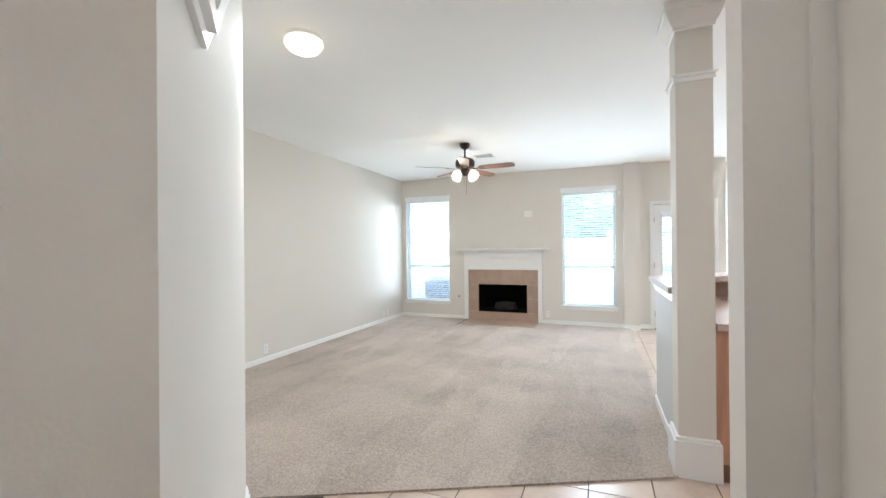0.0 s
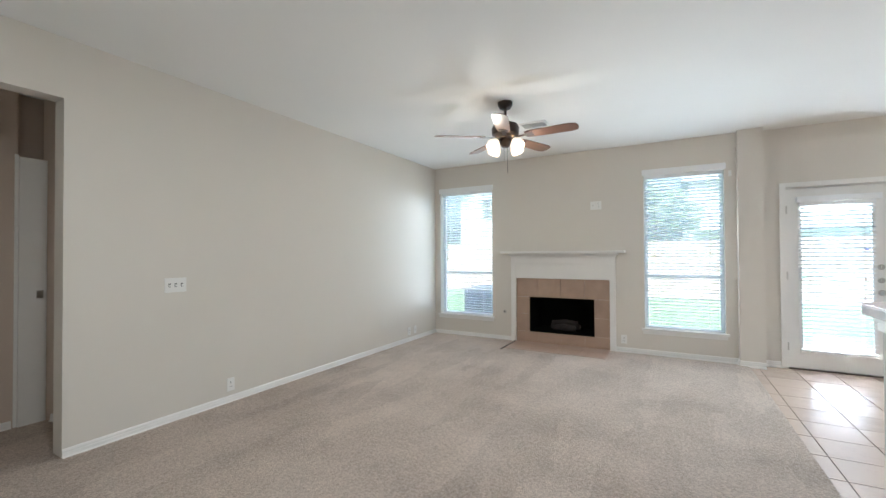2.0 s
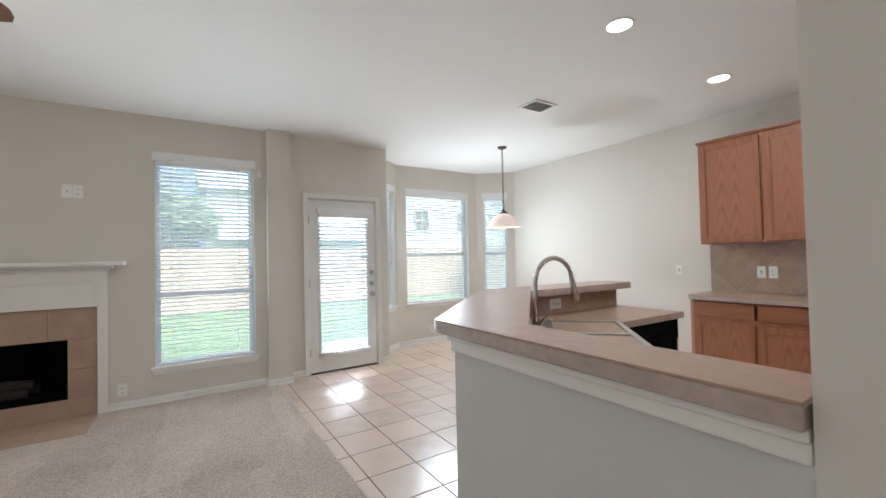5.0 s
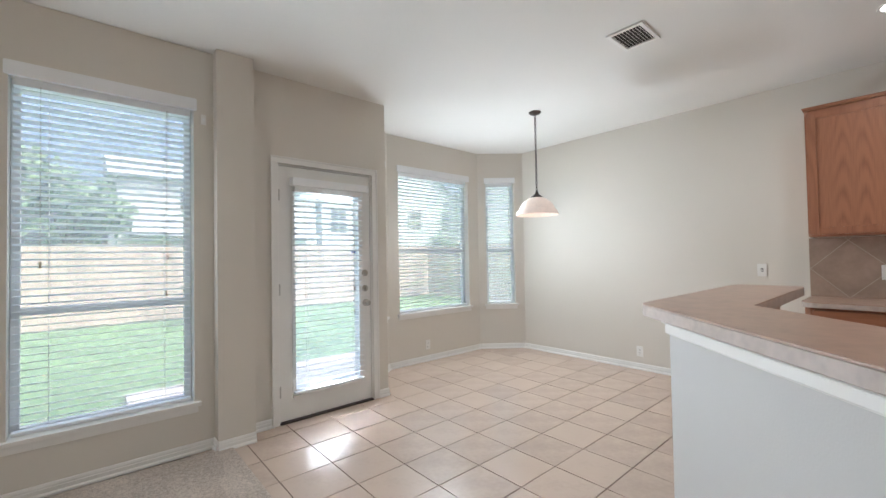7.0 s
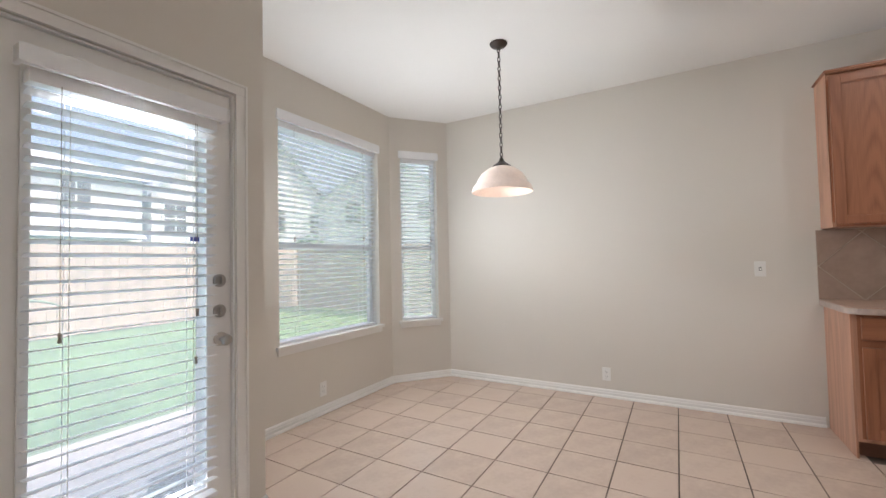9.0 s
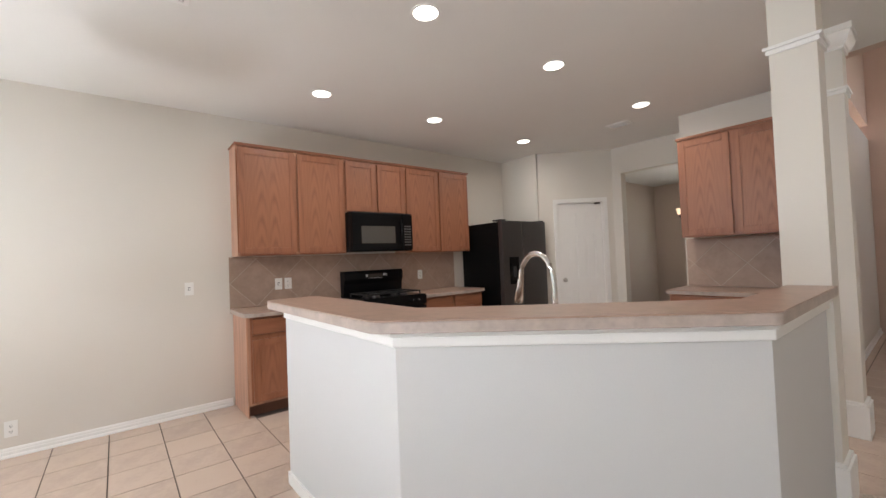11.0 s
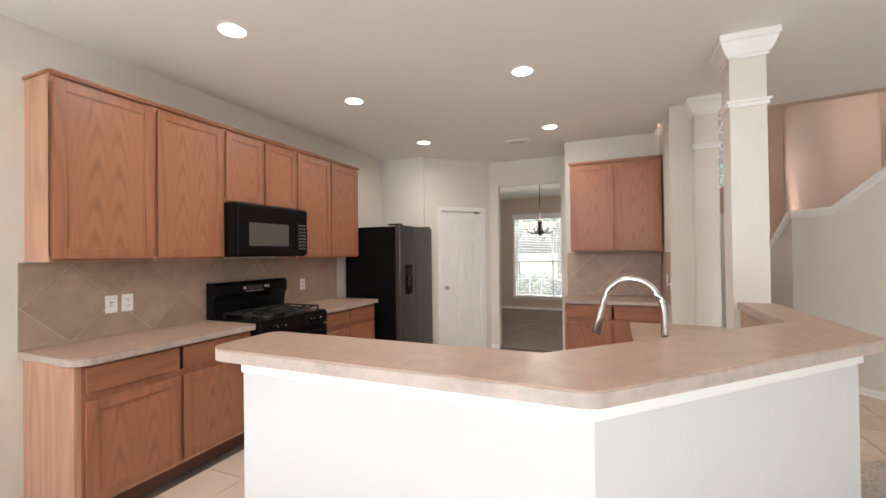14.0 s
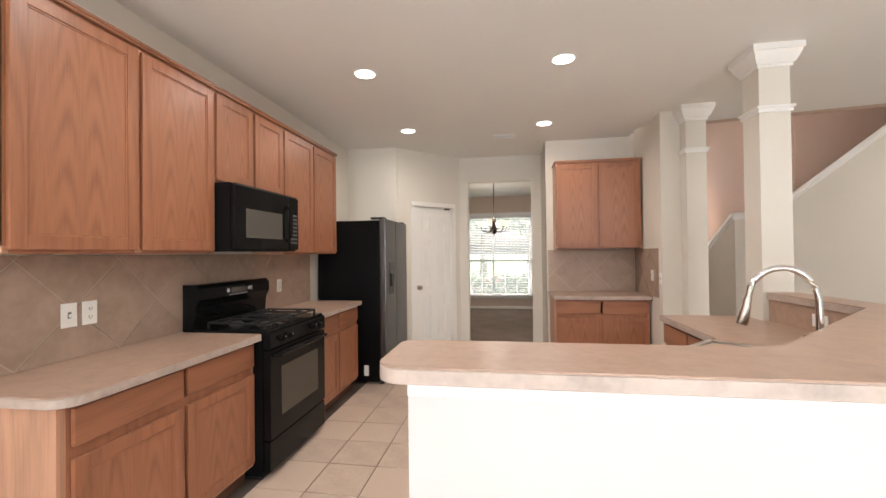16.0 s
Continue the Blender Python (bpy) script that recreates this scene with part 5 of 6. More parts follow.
splash("backsplash_stove", pose(EAST, 2.76, 0.9005, 0, 0, 90), 5.565 - 2.76, 0.49, "tan diagonal backsplash tiles behind the stove")
splash("backsplash_niche", pose(1.01, 1.60, 0.9005, 0, 0, 0), 1.0, 0.50, "tan diagonal backsplash tiles in the cabinet niche")
splash("backsplash_niche_side", pose(0.997, 2.36, 0.9005, 0, 0, -90), 0.745, 0.50, "tan backsplash tiles on the niche side wall")
for y in (5.115, 5.02):
    plate(pose(EAST - 0.0085, y, 1.108, 0, 0, 90), "white switch plate on the backsplash tiles" if y > 5.1 else "white duplex outlet on the backsplash tiles", "switch" if y > 5.1 else "outlet")
plate(pose(EAST - 0.0085, 3.345, 1.105, 0, 0, 90), "white duplex outlet on the backsplash tiles", "outlet")
plate(pose(1.0055, 2.2, 1.12, 0, 0, -90), "white duplex outlet on the niche side wall", "outlet")
plate(pose(0.997, 2.41, 1.10, 0, 0, -90), "white toggle switch on the niche wall end", "switch")

# niche cabinets
upper(pose(1.94, 1.905, 0, 0, 0, 180), 0.925, 0.30, 1.41, 2.405, 2, "medium oak wall cabinet with two doors in the niche", (1, 1))
lower(pose(1.995, 2.13, 0, 0, 0, 180), 0.975, 0.52, 2, "medium oak base cabinet with two drawers in the niche")
top("countertop", [(1.007, 1.612), (2.01, 1.612), (2.01, 2.18), (1.007, 2.18)], 0.8585, 0.90, "tan laminate countertop in the niche")

# ---- stove ----
st = thing("stove", pose(3.955, 4.447, 0, 0, 0, -90), "black gas range with cast iron grates and oven window", "stove")
SWD = 0.758
part("body", boxes((0, 0.03, 0.03, SWD, 0.575, 0.90)), BLACK, st)
part("cooktop", boxes((0, 0.0, 0.885, SWD, 0.50, 0.915), bevel=0.006), BLACK, st)
part("control_panel", boxes((0.004, -0.02, 0.80, SWD - 0.004, 0.0295, 0.90), bevel=0.008), BLACK, st)
od = part("oven_door", boxes((0.008, -0.018, 0.245, SWD - 0.008, 0.0295, 0.79), bevel=0.006), BLACK, st)
part("window_glass", boxes((0.13, -0.0205, 0.36, SWD - 0.13, -0.0182, 0.67), bevel=0.0008), mat("oven_window", (0.065, 0.055, 0.043), 0.2, var=0.05), od)
part("door_handle", tube([(0.05, -0.02, 0.755), (0.06, -0.055, 0.757), (SWD / 2, -0.06, 0.757), (SWD - 0.06, -0.055, 0.757), (SWD - 0.05, -0.02, 0.755)], 0.011, 8), BLACK, od, "", True)
part("drawer_front", boxes((0.008, -0.014, 0.05, SWD - 0.008, 0.0295, 0.235), bevel=0.006), BLACK, st)
part("toe", boxes((0.02, 0.06, 0.0, SWD - 0.02, 0.5, 0.03)), BLACK_MATT, st)
bg = bmesh.new()
prof = [(0.535, 0.90), (0.50, 0.915), (0.485, 1.05), (0.46, 1.10), (0.462, 1.17), (0.485, 1.195), (0.575, 1.195), (0.575, 0.90)]
e0 = [bg.verts.new((0.0, y, z)) for y, z in prof]
e1 = [bg.verts.new((SWD, y, z)) for y, z in prof]
for i in range(len(prof)):
    j = (i + 1) % len(prof)
    bg.faces.new((e0[i], e0[j], e1[j], e1[i]))
bg.faces.new(e0[::-1])
bg.faces.new(e1)
bmesh.ops.recalc_face_normals(bg, faces=bg.faces)
bk = part("backguard", bg, BLACK, st)
part("clock_display", boxes((0.30, 0.4585, 1.115, 0.47, 0.4608, 1.155)), DARK_GLASS, bk)
part("control_marks", boxes((0.26, 0.4582, 1.125, 0.285, 0.4605, 1.15), (0.485, 0.4582, 1.13, 0.52, 0.4605, 1.15), (0.53, 0.4582, 1.12, 0.535, 0.4605, 1.155), *[(0.285 + 0.025 * i, 0.4582, 1.105, 0.298 + 0.025 * i, 0.4605, 1.110) for i in range(8)]), mat("grey_print", (0.45, 0.45, 0.45), 0.5), bk)
grate = boxes((-0.155, -0.20, 0.028, 0.155, -0.188, 0.04), (-0.155, 0.188, 0.028, 0.155, 0.20, 0.04), (-0.155, -0.188, 0.028, -0.143, 0.188, 0.04), (0.143, -0.188, 0.028, 0.155, 0.188, 0.04), (-0.006, -0.188, 0.03, 0.006, 0.188, 0.042), (-0.143, -0.106, 0.03, -0.05, -0.094, 0.042), (0.05, -0.106, 0.03, 0.143, -0.094, 0.042), (-0.143, 0.094, 0.03, -0.05, 0.106, 0.042), (0.05, 0.094, 0.03, 0.143, 0.106, 0.042), *[(sx * 0.149 - 0.006, sy * 0.194 - 0.006, 0.0, sx * 0.149 + 0.006, sy * 0.194 + 0.006, 0.028) for sx in (-1, 1) for sy in (-1, 1)])
gm = mesh("grate", grate, BLACK_MATT)
bnm = mesh("burner", lathe([(0.045, 0), (0.042, 0.012), (0.03, 0.014), (0.03, 0.022), (0.001, 0.024)], 18, cap=False), DARK_STEEL, True)
for x in (0.20, 0.558):
    part("grate", gm, BLACK_MATT, st, "cast iron grate", m=pose(x, 0.24, 0.9155))
    for y in (0.14, 0.345):
        part("burner", bnm, DARK_STEEL, st, m=pose(x, y, 0.9155))
kn = mesh("control_knob", lathe([(0.024, 0), (0.022, 0.008), (0.017, 0.012), (0.015, 0.03), (0.001, 0.031)], 16, cap=False), BLACK, True)
for x in (0.13, 0.215, 0.545, 0.63):
    k_ = part("control_knob", kn, BLACK, st, m=pose(x, -0.0205, 0.852, 90))
    part("knob_mark", boxes((-0.002, 0.004, 0.031, 0.002, 0.014, 0.0315)), PLATE, k_)

# ---- microwave ----
mw = thing("microwave", pose(4.155, 4.474, 1.405, 0, 0, -90), "black over-range microwave under the short cabinet", "microwave")
part("body", boxes((0, 0.02, 0, 0.77, 0.385, 0.426)), BLACK, mw)
mdr = part("door", boxes((0.004, -0.01, 0.012, 0.632, 0.0195, 0.415), bevel=0.01), BLACK, mw)
part("window_glass", boxes((0.11, -0.0125, 0.088, 0.53, -0.0102, 0.275), bevel=0.001), mat("microwave_window", (0.085, 0.08, 0.07), 0.22, var=0.05), mdr)
part("handle", tube([(0.597, -0.012, 0.08), (0.602, -0.04, 0.11), (0.602, -0.045, 0.21), (0.602, -0.04, 0.31), (0.597, -0.012, 0.34)], 0.011, 8), BLACK, mdr, "", True)
cp = part("control_panel", boxes((0.636, -0.01, 0.012, 0.766, 0.0195, 0.415), bevel=0.006), BLACK, mw)
part("keypad", boxes(*[(0.655 + 0.032 * i, -0.0115, 0.06 + 0.03 * j, 0.678 + 0.032 * i, -0.0102, 0.075 + 0.03 * j) for i in range(3) for j in range(8)]), mat("keypad_print", (0.10, 0.10, 0.10), 0.5), cp)
part("vent_grille", boxes((0.02, -0.004, 0.4155, 0.75, 0.0195, 0.4255)), BLACK_MATT, mw)

# ---- refrigerator ----
fr = thing("refrigerator", pose(3.765, 2.60, 0, 0, 0, -90), "black stainless side-by-side refrigerator with water dispenser", "refrigerator")
part("body", boxes((0, 0.075, 0.03, 0.89, 0.76, 1.735), bevel=0.006), FRIDGE_SIDE, fr)
ld = part("freezer_door", boxes((0.003, 0.0, 0.07, 0.385, 0.07, 1.75), bevel=0.012), BLACK_STEEL, fr)
part("dispenser", boxes((0.12, -0.004, 0.93, 0.30, 0.004, 1.28), bevel=0.003), BLACK, ld, "black water dispenser recess")
part("dispenser_paddle", boxes((0.18, -0.016, 1.02, 0.24, -0.0045, 1.16), bevel=0.004), BLACK_MATT, ld)
part("refrigerator_door", boxes((0.392, 0.0, 0.07, 0.887, 0.07, 1.75), bevel=0.012), BLACK_STEEL, fr)
part("hinge_cover", boxes((0.01, 0.02, 1.7505, 0.10, 0.17, 1.768), (0.79, 0.02, 1.7505, 0.88, 0.17, 1.768), bevel=0.004), BLACK_MATT, fr)
part("kick_grille", boxes((0.01, 0.04, 0.005, 0.88, 0.075, 0.065)), BLACK_MATT, fr)
part("energy_sticker", boxes((-0.0015, 0.20, 0.09, -0.0002, 0.25, 0.20)), PLATE, fr, "small white paper label")

# ---- foyer lantern, dining chandelier ----
ln = thing("lantern_lamp", pose(-0.05, 0.30, 3.12), "dark bronze open-frame lantern with candle bulbs, lit", "lantern")
w_, h_ = 0.13, 0.60
rows = []
for sx in (-1, 1):
    for sy in (-1, 1):
        rows.append((sx * w_ - 0.006, sy * w_ - 0.006, -h_, sx * w_ + 0.006, sy * w_ + 0.006, 0))
for z in (-h_, 0):
    for s_ in (-1, 1):
        rows += [(-w_, s_ * w_ - 0.006, z - 0.006, w_, s_ * w_ + 0.006, z + 0.006), (s_ * w_ - 0.006, -w_, z - 0.006, s_ * w_ + 0.006, w_, z + 0.006)]
rows += [(-w_, -0.006, -0.006, w_, 0.006, 0.006), (-0.006, -w_, -h_ - 0.006, 0.006, w_, -h_ + 0.006)]
part("frame", boxes(*rows), BRONZE, ln)
part("rod", tube([(0, 0, 2.17), (0, 0, -0.45)], 0.006, 8), BRONZE, ln)
part("hub", lathe([(0.012, -0.48), (0.05, -0.46), (0.05, -0.45), (0.012, -0.44)], 16), BRONZE, ln)
part("hub", lathe([(0.012, -0.28), (0.05, -0.26), (0.05, -0.25), (0.012, -0.24)], 16), BRONZE, ln)
bulb_me = mesh("bulb", lathe([(0.001, 0), (0.011, 0.004), (0.012, 0.05), (0.016, 0.065), (0.014, 0.09), (0.001, 0.115)], 10, cap=False), BULB, True)
for z, off in ((-0.45, 0), (-0.25, 45)):
    for k in range(4):
        a_ = radians(90 * k + off)
        part("bulb", bulb_me, BULB, ln, "lit candle bulb", m=pose(0.045 * math.cos(a_), 0.045 * math.sin(a_), z))

cx_ = thing("chandelier", pose(2.74, -0.9, CH), "bronze six-arm chandelier with small lit glass shades", "chandelier")
part("canopy", lathe([(0.01, -0.03), (0.055, -0.015), (0.06, -0.0005)], 20), BRONZE, cx_, "", True)
part("rod", tube([(0, 0, -0.02), (0, 0, -0.72)], 0.007, 8), BRONZE, cx_)
part("body", lathe([(0.01, -1.03), (0.045, -0.995), (0.065, -0.94), (0.04, -0.88), (0.026, -0.82), (0.05, -0.78), (0.018, -0.72)], 16), BRONZE, cx_, "", True)
cs = mesh("shade", lathe([(0.02, 0.0), (0.032, 0.03), (0.038, 0.07), (0.05, 0.10)], 14, cap=False), FROST, True)
for k in range(6):
    a_ = radians(60 * k + 15)
    ca, sa = math.cos(a_), math.sin(a_)
    part("arm", tube([(0.03 * ca, 0.03 * sa, -0.93), (0.12 * ca, 0.12 * sa, -0.99), (0.22 * ca, 0.22 * sa, -0.96), (0.25 * ca, 0.25 * sa, -0.88)], 0.010, 7), BRONZE, cx_)
    part("shade", cs, FROST, cx_, "small lit glass shade", m=pose(0.25 * ca, 0.25 * sa, -0.88))

# ---- outside: back yard ----
solid("ground_patio", boxes((0.2, 8.48, -0.2, 3.0, 9.0, -0.08), (0.2, 9.15, -0.2, 3.0, 10.4, -0.08)), CONCRETE, "pale concrete patio slab outside the door", "patio")


def fence(p0, p1, label, h=1.85):
    t = thing("fence", along(p0, p1, -0.125), label, "fence", "cedar fences")
    n = length(p0, p1)
    me = mesh("board", boxes((0.002, -0.01, 0.03, 0.143, 0.01, h)), FENCE)
    for i in range(int(n / 0.147)):
        part("board", me, FENCE, t, m=pose(i * 0.147, random.uniform(-0.004, 0.004), random.uniform(-0.012, 0.012)))
    for z in (0.3, 0.95, 1.55):
        part("rail", boxes((0, -0.05, z, n, -0.011, z + 0.09)), FENCE, t)
    for i in range(int(n / 2.4) + 1):
        part("post", boxes((i * 2.4, -0.141, 0, i * 2.4 + 0.09, -0.051, h - 0.05)), FENCE, t)
    return t


fence((16.0, 17.0), (-12.0, 17.0), "weathered cedar board fence behind the lawn")
fence((9.5, 2.0), (9.5, 16.9), "weathered cedar board fence along the side yard")


def house(x, y, w, d, h, rz, label, gable=2.6, over=0.3, wins=((-0.25, 3.9), (0.25, 3.9))):
    """A two-storey house; its front faces -y before it is turned."""
    t = thing("house", pose(x, y, -0.125, 0, 0, rz), label, "house", "neighbouring houses")
    a = w / 2
    bm = boxes((-a, 0, 0, a, d, h))
    g = [bm.verts.new(v) for v in ((-a, 0, h), (a, 0, h), (0, 0, h + gable), (-a, d, h), (a, d, h), (0, d, h + gable))]
    bm.faces.new((g[0], g[1], g[2]))
    bm.faces.new((g[5], g[4], g[3]))
    part("wall", bm, SIDING, t, "pale grey siding")
    rf = bmesh.new()
    for s_ in (-1, 1):
        lo, hi = (s_ * (a + over), h - over * gable / a), (0, h + gable)
        v = [rf.verts.new((px, py, pz + k)) for k in (0.0, 0.14) for px, pz in (lo, hi) for py in (-over, d + over)]
        for q in ((0, 1, 3, 2), (4, 6, 7, 5), (0, 4, 5, 1), (2, 3, 7, 6), (0, 2, 6, 4), (1, 5, 7, 3)):
            rf.faces.new([v[k] for k in q])
    bmesh.ops.recalc_face_normals(rf, faces=rf.faces)
    part("roof", rf, ROOF, t, "grey shingle roof")
    for u, z in wins:
        wf = part("window", boxes((u * w - 0.55, -0.06, z - 0.05, u * w + 0.55, -0.001, z + 1.35)), TRIM, t)
        part("pane", boxes((u * w - 0.47, -0.07, z + 0.03, u * w - 0.03, -0.0605, z + 0.62), (u * w + 0.03, -0.07, z + 0.03, u * w + 0.47, -0.0605, z + 0.62), (u * w - 0.47, -0.07, z + 0.68, u * w - 0.03, -0.0605, z + 1.27), (u * w + 0.03, -0.07, z + 0.68, u * w + 0.47, -0.0605, z + 1.27)), DARK_GLASS, wf)
    return t



def hip_house(x, y, w, d, h, rise, label):
    """A two-storey house with its eaves to the garden: a gable at x, a hip at the far end, a lean-to roof below."""
    t = thing("house", pose(x, y, -0.125), label, "house", "neighbouring houses")
    bm = boxes((0, 0, 0, w, d, h))
    g = [bm.verts.new(v) for v in ((0, 0, h), (0, d, h), (0, d / 2, h + rise))]
    bm.faces.new(g)
    part("wall", bm, SIDING, t, "pale siding")
    rf = bmesh.new()
    o = 0.3
    v = [rf.verts.new(p) for p in ((-o, -o, h), (w + o, -o, h), (w + o, d + o, h), (-o, d + o, h), (-o, d / 2, h + rise), (w - 2.6, d / 2, h + rise))]
    for q in ((0, 1, 5, 4), (1, 2, 5), (2, 3, 4, 5), (0, 4, 3), (0, 3, 2, 1)):
        rf.faces.new([v[k] for k in q])
    bmesh.ops.recalc_face_normals(rf, faces=rf.faces)
    part("roof", rf, ROOF, t, "grey shingle roof")
    lt = bmesh.new()
    v = [lt.verts.new(p) for p in ((0.4, -1.6, 2.5), (w - 0.5, -1.6, 2.5), (w - 0.5, -0.001, 3.3), (0.4, -0.001, 3.3), (0.4, -0.001, 2.5), (w - 0.5, -0.001, 2.5))]
    for q in ((0, 1, 2, 3), (0, 3, 4), (1, 5, 2), (0, 4, 5, 1), (3, 2, 5, 4)):
        lt.faces.new([v[k] for k in q])
    bmesh.ops.recalc_face_normals(lt, faces=lt.faces)
    part("porch_roof", lt, ROOF, t, "grey lean-to roof")
    for u, z in ((2.6, 3.55), (6.2, 3.55)):
        wf = part("window", boxes((u - 0.5, -0.06, z, u + 0.5, -0.001, z + 1.2)), TRIM, t)
        for sx in (-0.44, 0.03):
            part("pane", boxes((u + sx, -0.07, z + 0.07, u + sx + 0.41, -0.0605, z + 1.13)), DARK_GLASS, wf)
    return t


hip_house(0.75, 26.0, 8.4, 11, 5.0, 2.1, "two-storey house with pale siding and a hipped grey roof")
house(14.8, 26.0, 10.6, 12, 4.7, 0, "two-storey house with a steep grey roof behind the fence", 4.6, 0.3, ((-0.41, 2.9), (-0.2, 3.2), (0.1, 3.2), (0.36, 3.2)))
house(21.0, 22.0, 9.0, 12, 5.2, -60, "two-storey pale house beyond the side fence", 3.0)
house(25.0, 11.0, 9.0, 11, 5.2, -90, "two-storey pale house beyond the side fence", 3.0)
house(-8.5, 28.0, 9.0, 12, 5.4, 0, "two-storey house with pale siding behind the fence", 3.0)


def tree(x, y, h, r, label, seed, leaves=1500, base=-0.125, size=0.22):
    rng = random.Random(seed)
    t = thing("tree", pose(x, y, base), label, "tree", "garden trees")
    tr = tube([(0, 0, 0), (0.05, 0.02, h * 0.25), (-0.05, 0.05, h * 0.5), (0.0, 0.0, h * 0.8)], [0.03 * h, 0.022 * h, 0.015 * h, 0.006 * h], 9)
    blobs = []
    for k in range(9):
        a_ = rng.uniform(0, 6.28)
        z0 = h * rng.uniform(0.3, 0.55)
        e = Vector((r * rng.uniform(0.4, 0.8) * math.cos(a_), r * rng.uniform(0.4, 0.8) * math.sin(a_), h * rng.uniform(0.5, 0.9)))
        tube([(0, 0, z0), (e.x * 0.5, e.y * 0.5, (z0 + e.z) / 2 + 0.1), tuple(e)], [0.009 * h, 0.006 * h, 0.002 * h], 6, tr)
        blobs.append((e, r * rng.uniform(0.35, 0.55)))
    part("trunk", tr, BARK, t)
    vs, fs = [], []
    for k in range(leaves):
        c, rad = blobs[k % len(blobs)]
        d = Vector((rng.gauss(0, 1), rng.gauss(0, 1), rng.gauss(0, 0.8)))
        p = c + d.normalized() * rad * rng.random() ** 0.4
        u = Vector((rng.gauss(0, 1), rng.gauss(0, 1), rng.gauss(0, 1))).normalized()
        v = u.orthogonal().normalized()
        s_ = size * rng.uniform(0.6, 1.3)
        i = len(vs)
        vs += [p - u * s_, p - v * s_ * 0.5, p + u * s_, p + v * s_ * 0.5]
        fs.append((i, i + 1, i + 2, i + 3))
    me = bpy.data.meshes.new("crown")
    me.from_pydata([tuple(v) for v in vs], [], fs)
    me.materials.append(LEAF)
    part("crown", me, LEAF, t)
    return t


tree(-2.4, 22.5, 4.5, 2.2, "leafy green tree behind the back fence", 3)
tree(-0.6, 23.5, 4.4, 1.7, "leafy green tree behind the back fence", 4)
tree(12.6, 20.0, 2.7, 0.9, "leafy green tree behind the back fence", 8, 900)


def bush(x, y, r, h, label, seed, material=None, leaves=700, base=-0.125, name="bush"):
    rng = random.Random(seed)
    vs, fs = [], []
    for k in range(leaves):
        a_, q = rng.uniform(0, 6.28), rng.random() ** 0.5
        p = Vector((q * r * math.cos(a_), q * r * math.sin(a_), h * rng.uniform(0.03, 1) * (1 - 0.35 * q * q)))
        u = Vector((rng.gauss(0, 1), rng.gauss(0, 1), rng.gauss(0.3, 1))).normalized()
        v = u.orthogonal().normalized()
        s_ = 0.06 * rng.uniform(0.6, 1.4)
        i = len(vs)
        vs += [p - u * s_, p - v * s_ * 0.5, p + u * s_, p + v * s_ * 0.5]
        fs.append((i, i + 1, i + 2, i + 3))
    me = bpy.data.meshes.new("leaves")
    me.from_pydata([tuple(v) for v in vs], [], fs)
    me.materials.append(material or LEAF)
    t = thing(name, pose(x, y, base), label, "bush", "garden bushes")
    part("leaves", me, LEAF, t)
    st_ = bmesh.new()
    for k in range(5):
        a_ = rng.uniform(0, 6.28)
        tube([(0, 0, 0), (0.3 * r * math.cos(a_), 0.3 * r * math.sin(a_), h * 0.5), (0.6 * r * math.cos(a_), 0.6 * r * math.sin(a_), h * 0.75)], [0.02, 0.014, 0.006], 5, st_)
    part("stems", st_, BARK, t)
    return t


bn = thing("banana_plant", pose(2.4, 15.8, -0.125), "broad-leaved green plant by the fence", "plant")
for k in range(9):
    a_ = radians(40 * k + 13)
    bm = bmesh.new()
    L = 1.1 + 0.2 * (k % 3)
    prev = None
    for i in range(8):
        u = i / 7
        r_ = L * 0.75 * u
        z = 0.5 + 1.1 * u - 1.0 * u * u * (0.7 + 0.1 * (k % 3))
        wd = 0.17 * math.sin(math.pi * min(1, u * 0.95 + 0.05))
        row = [bm.verts.new((r_ * math.cos(a_) + s_ * wd * math.sin(a_), r_ * math.sin(a_) - s_ * wd * math.cos(a_), z + 0.03 * abs(s_))) for s_ in (-1, 0, 1)]
        if prev:
            bm.faces.new((prev[0], prev[1], row[1], row[0]))
            bm.faces.new((prev[1], prev[2], row[2], row[1]))
        prev = row
    part("leaf", bm, LEAF, bn)
part("stalk", tube([(0, 0, 0), (0, 0, 0.6)], [0.09, 0.06], 9), BARK, bn)

ac = thing("air_conditioner", pose(-2.95, 9.25, -0.1), "grey outdoor air conditioner unit with a round top grille", "air conditioner")
part("pad", boxes((-0.5, -0.5, -0.025, 0.5, 0.5, 0.05)), CONCRETE, ac)
part("casing", boxes((-0.40, -0.40, 0.05, 0.40, 0.40, 0.80), bevel=0.03), mat("ac_grey", (0.30, 0.31, 0.33), 0.5), ac)
me = mesh("louvre", boxes((-0.36, -0.005, 0.0, 0.36, 0.012, 0.012)), BLACK_MATT)
for i in range(22):
    part("louvre", me, BLACK_MATT, ac, m=pose(0, -0.412, 0.12 + i * 0.029))
part("top_rim", lathe([(0.36, 0.80), (0.38, 0.80), (0.38, 0.85), (0.34, 0.85), (0.30, 0.805)], 32, cap=False), VINYL, ac, "", True)
part("fan_guard", boxes(*[(-0.33, -0.33 + 0.06 * i, 0.835, 0.33, -0.322 + 0.06 * i, 0.84) for i in range(12)]), BLACK_MATT, ac)

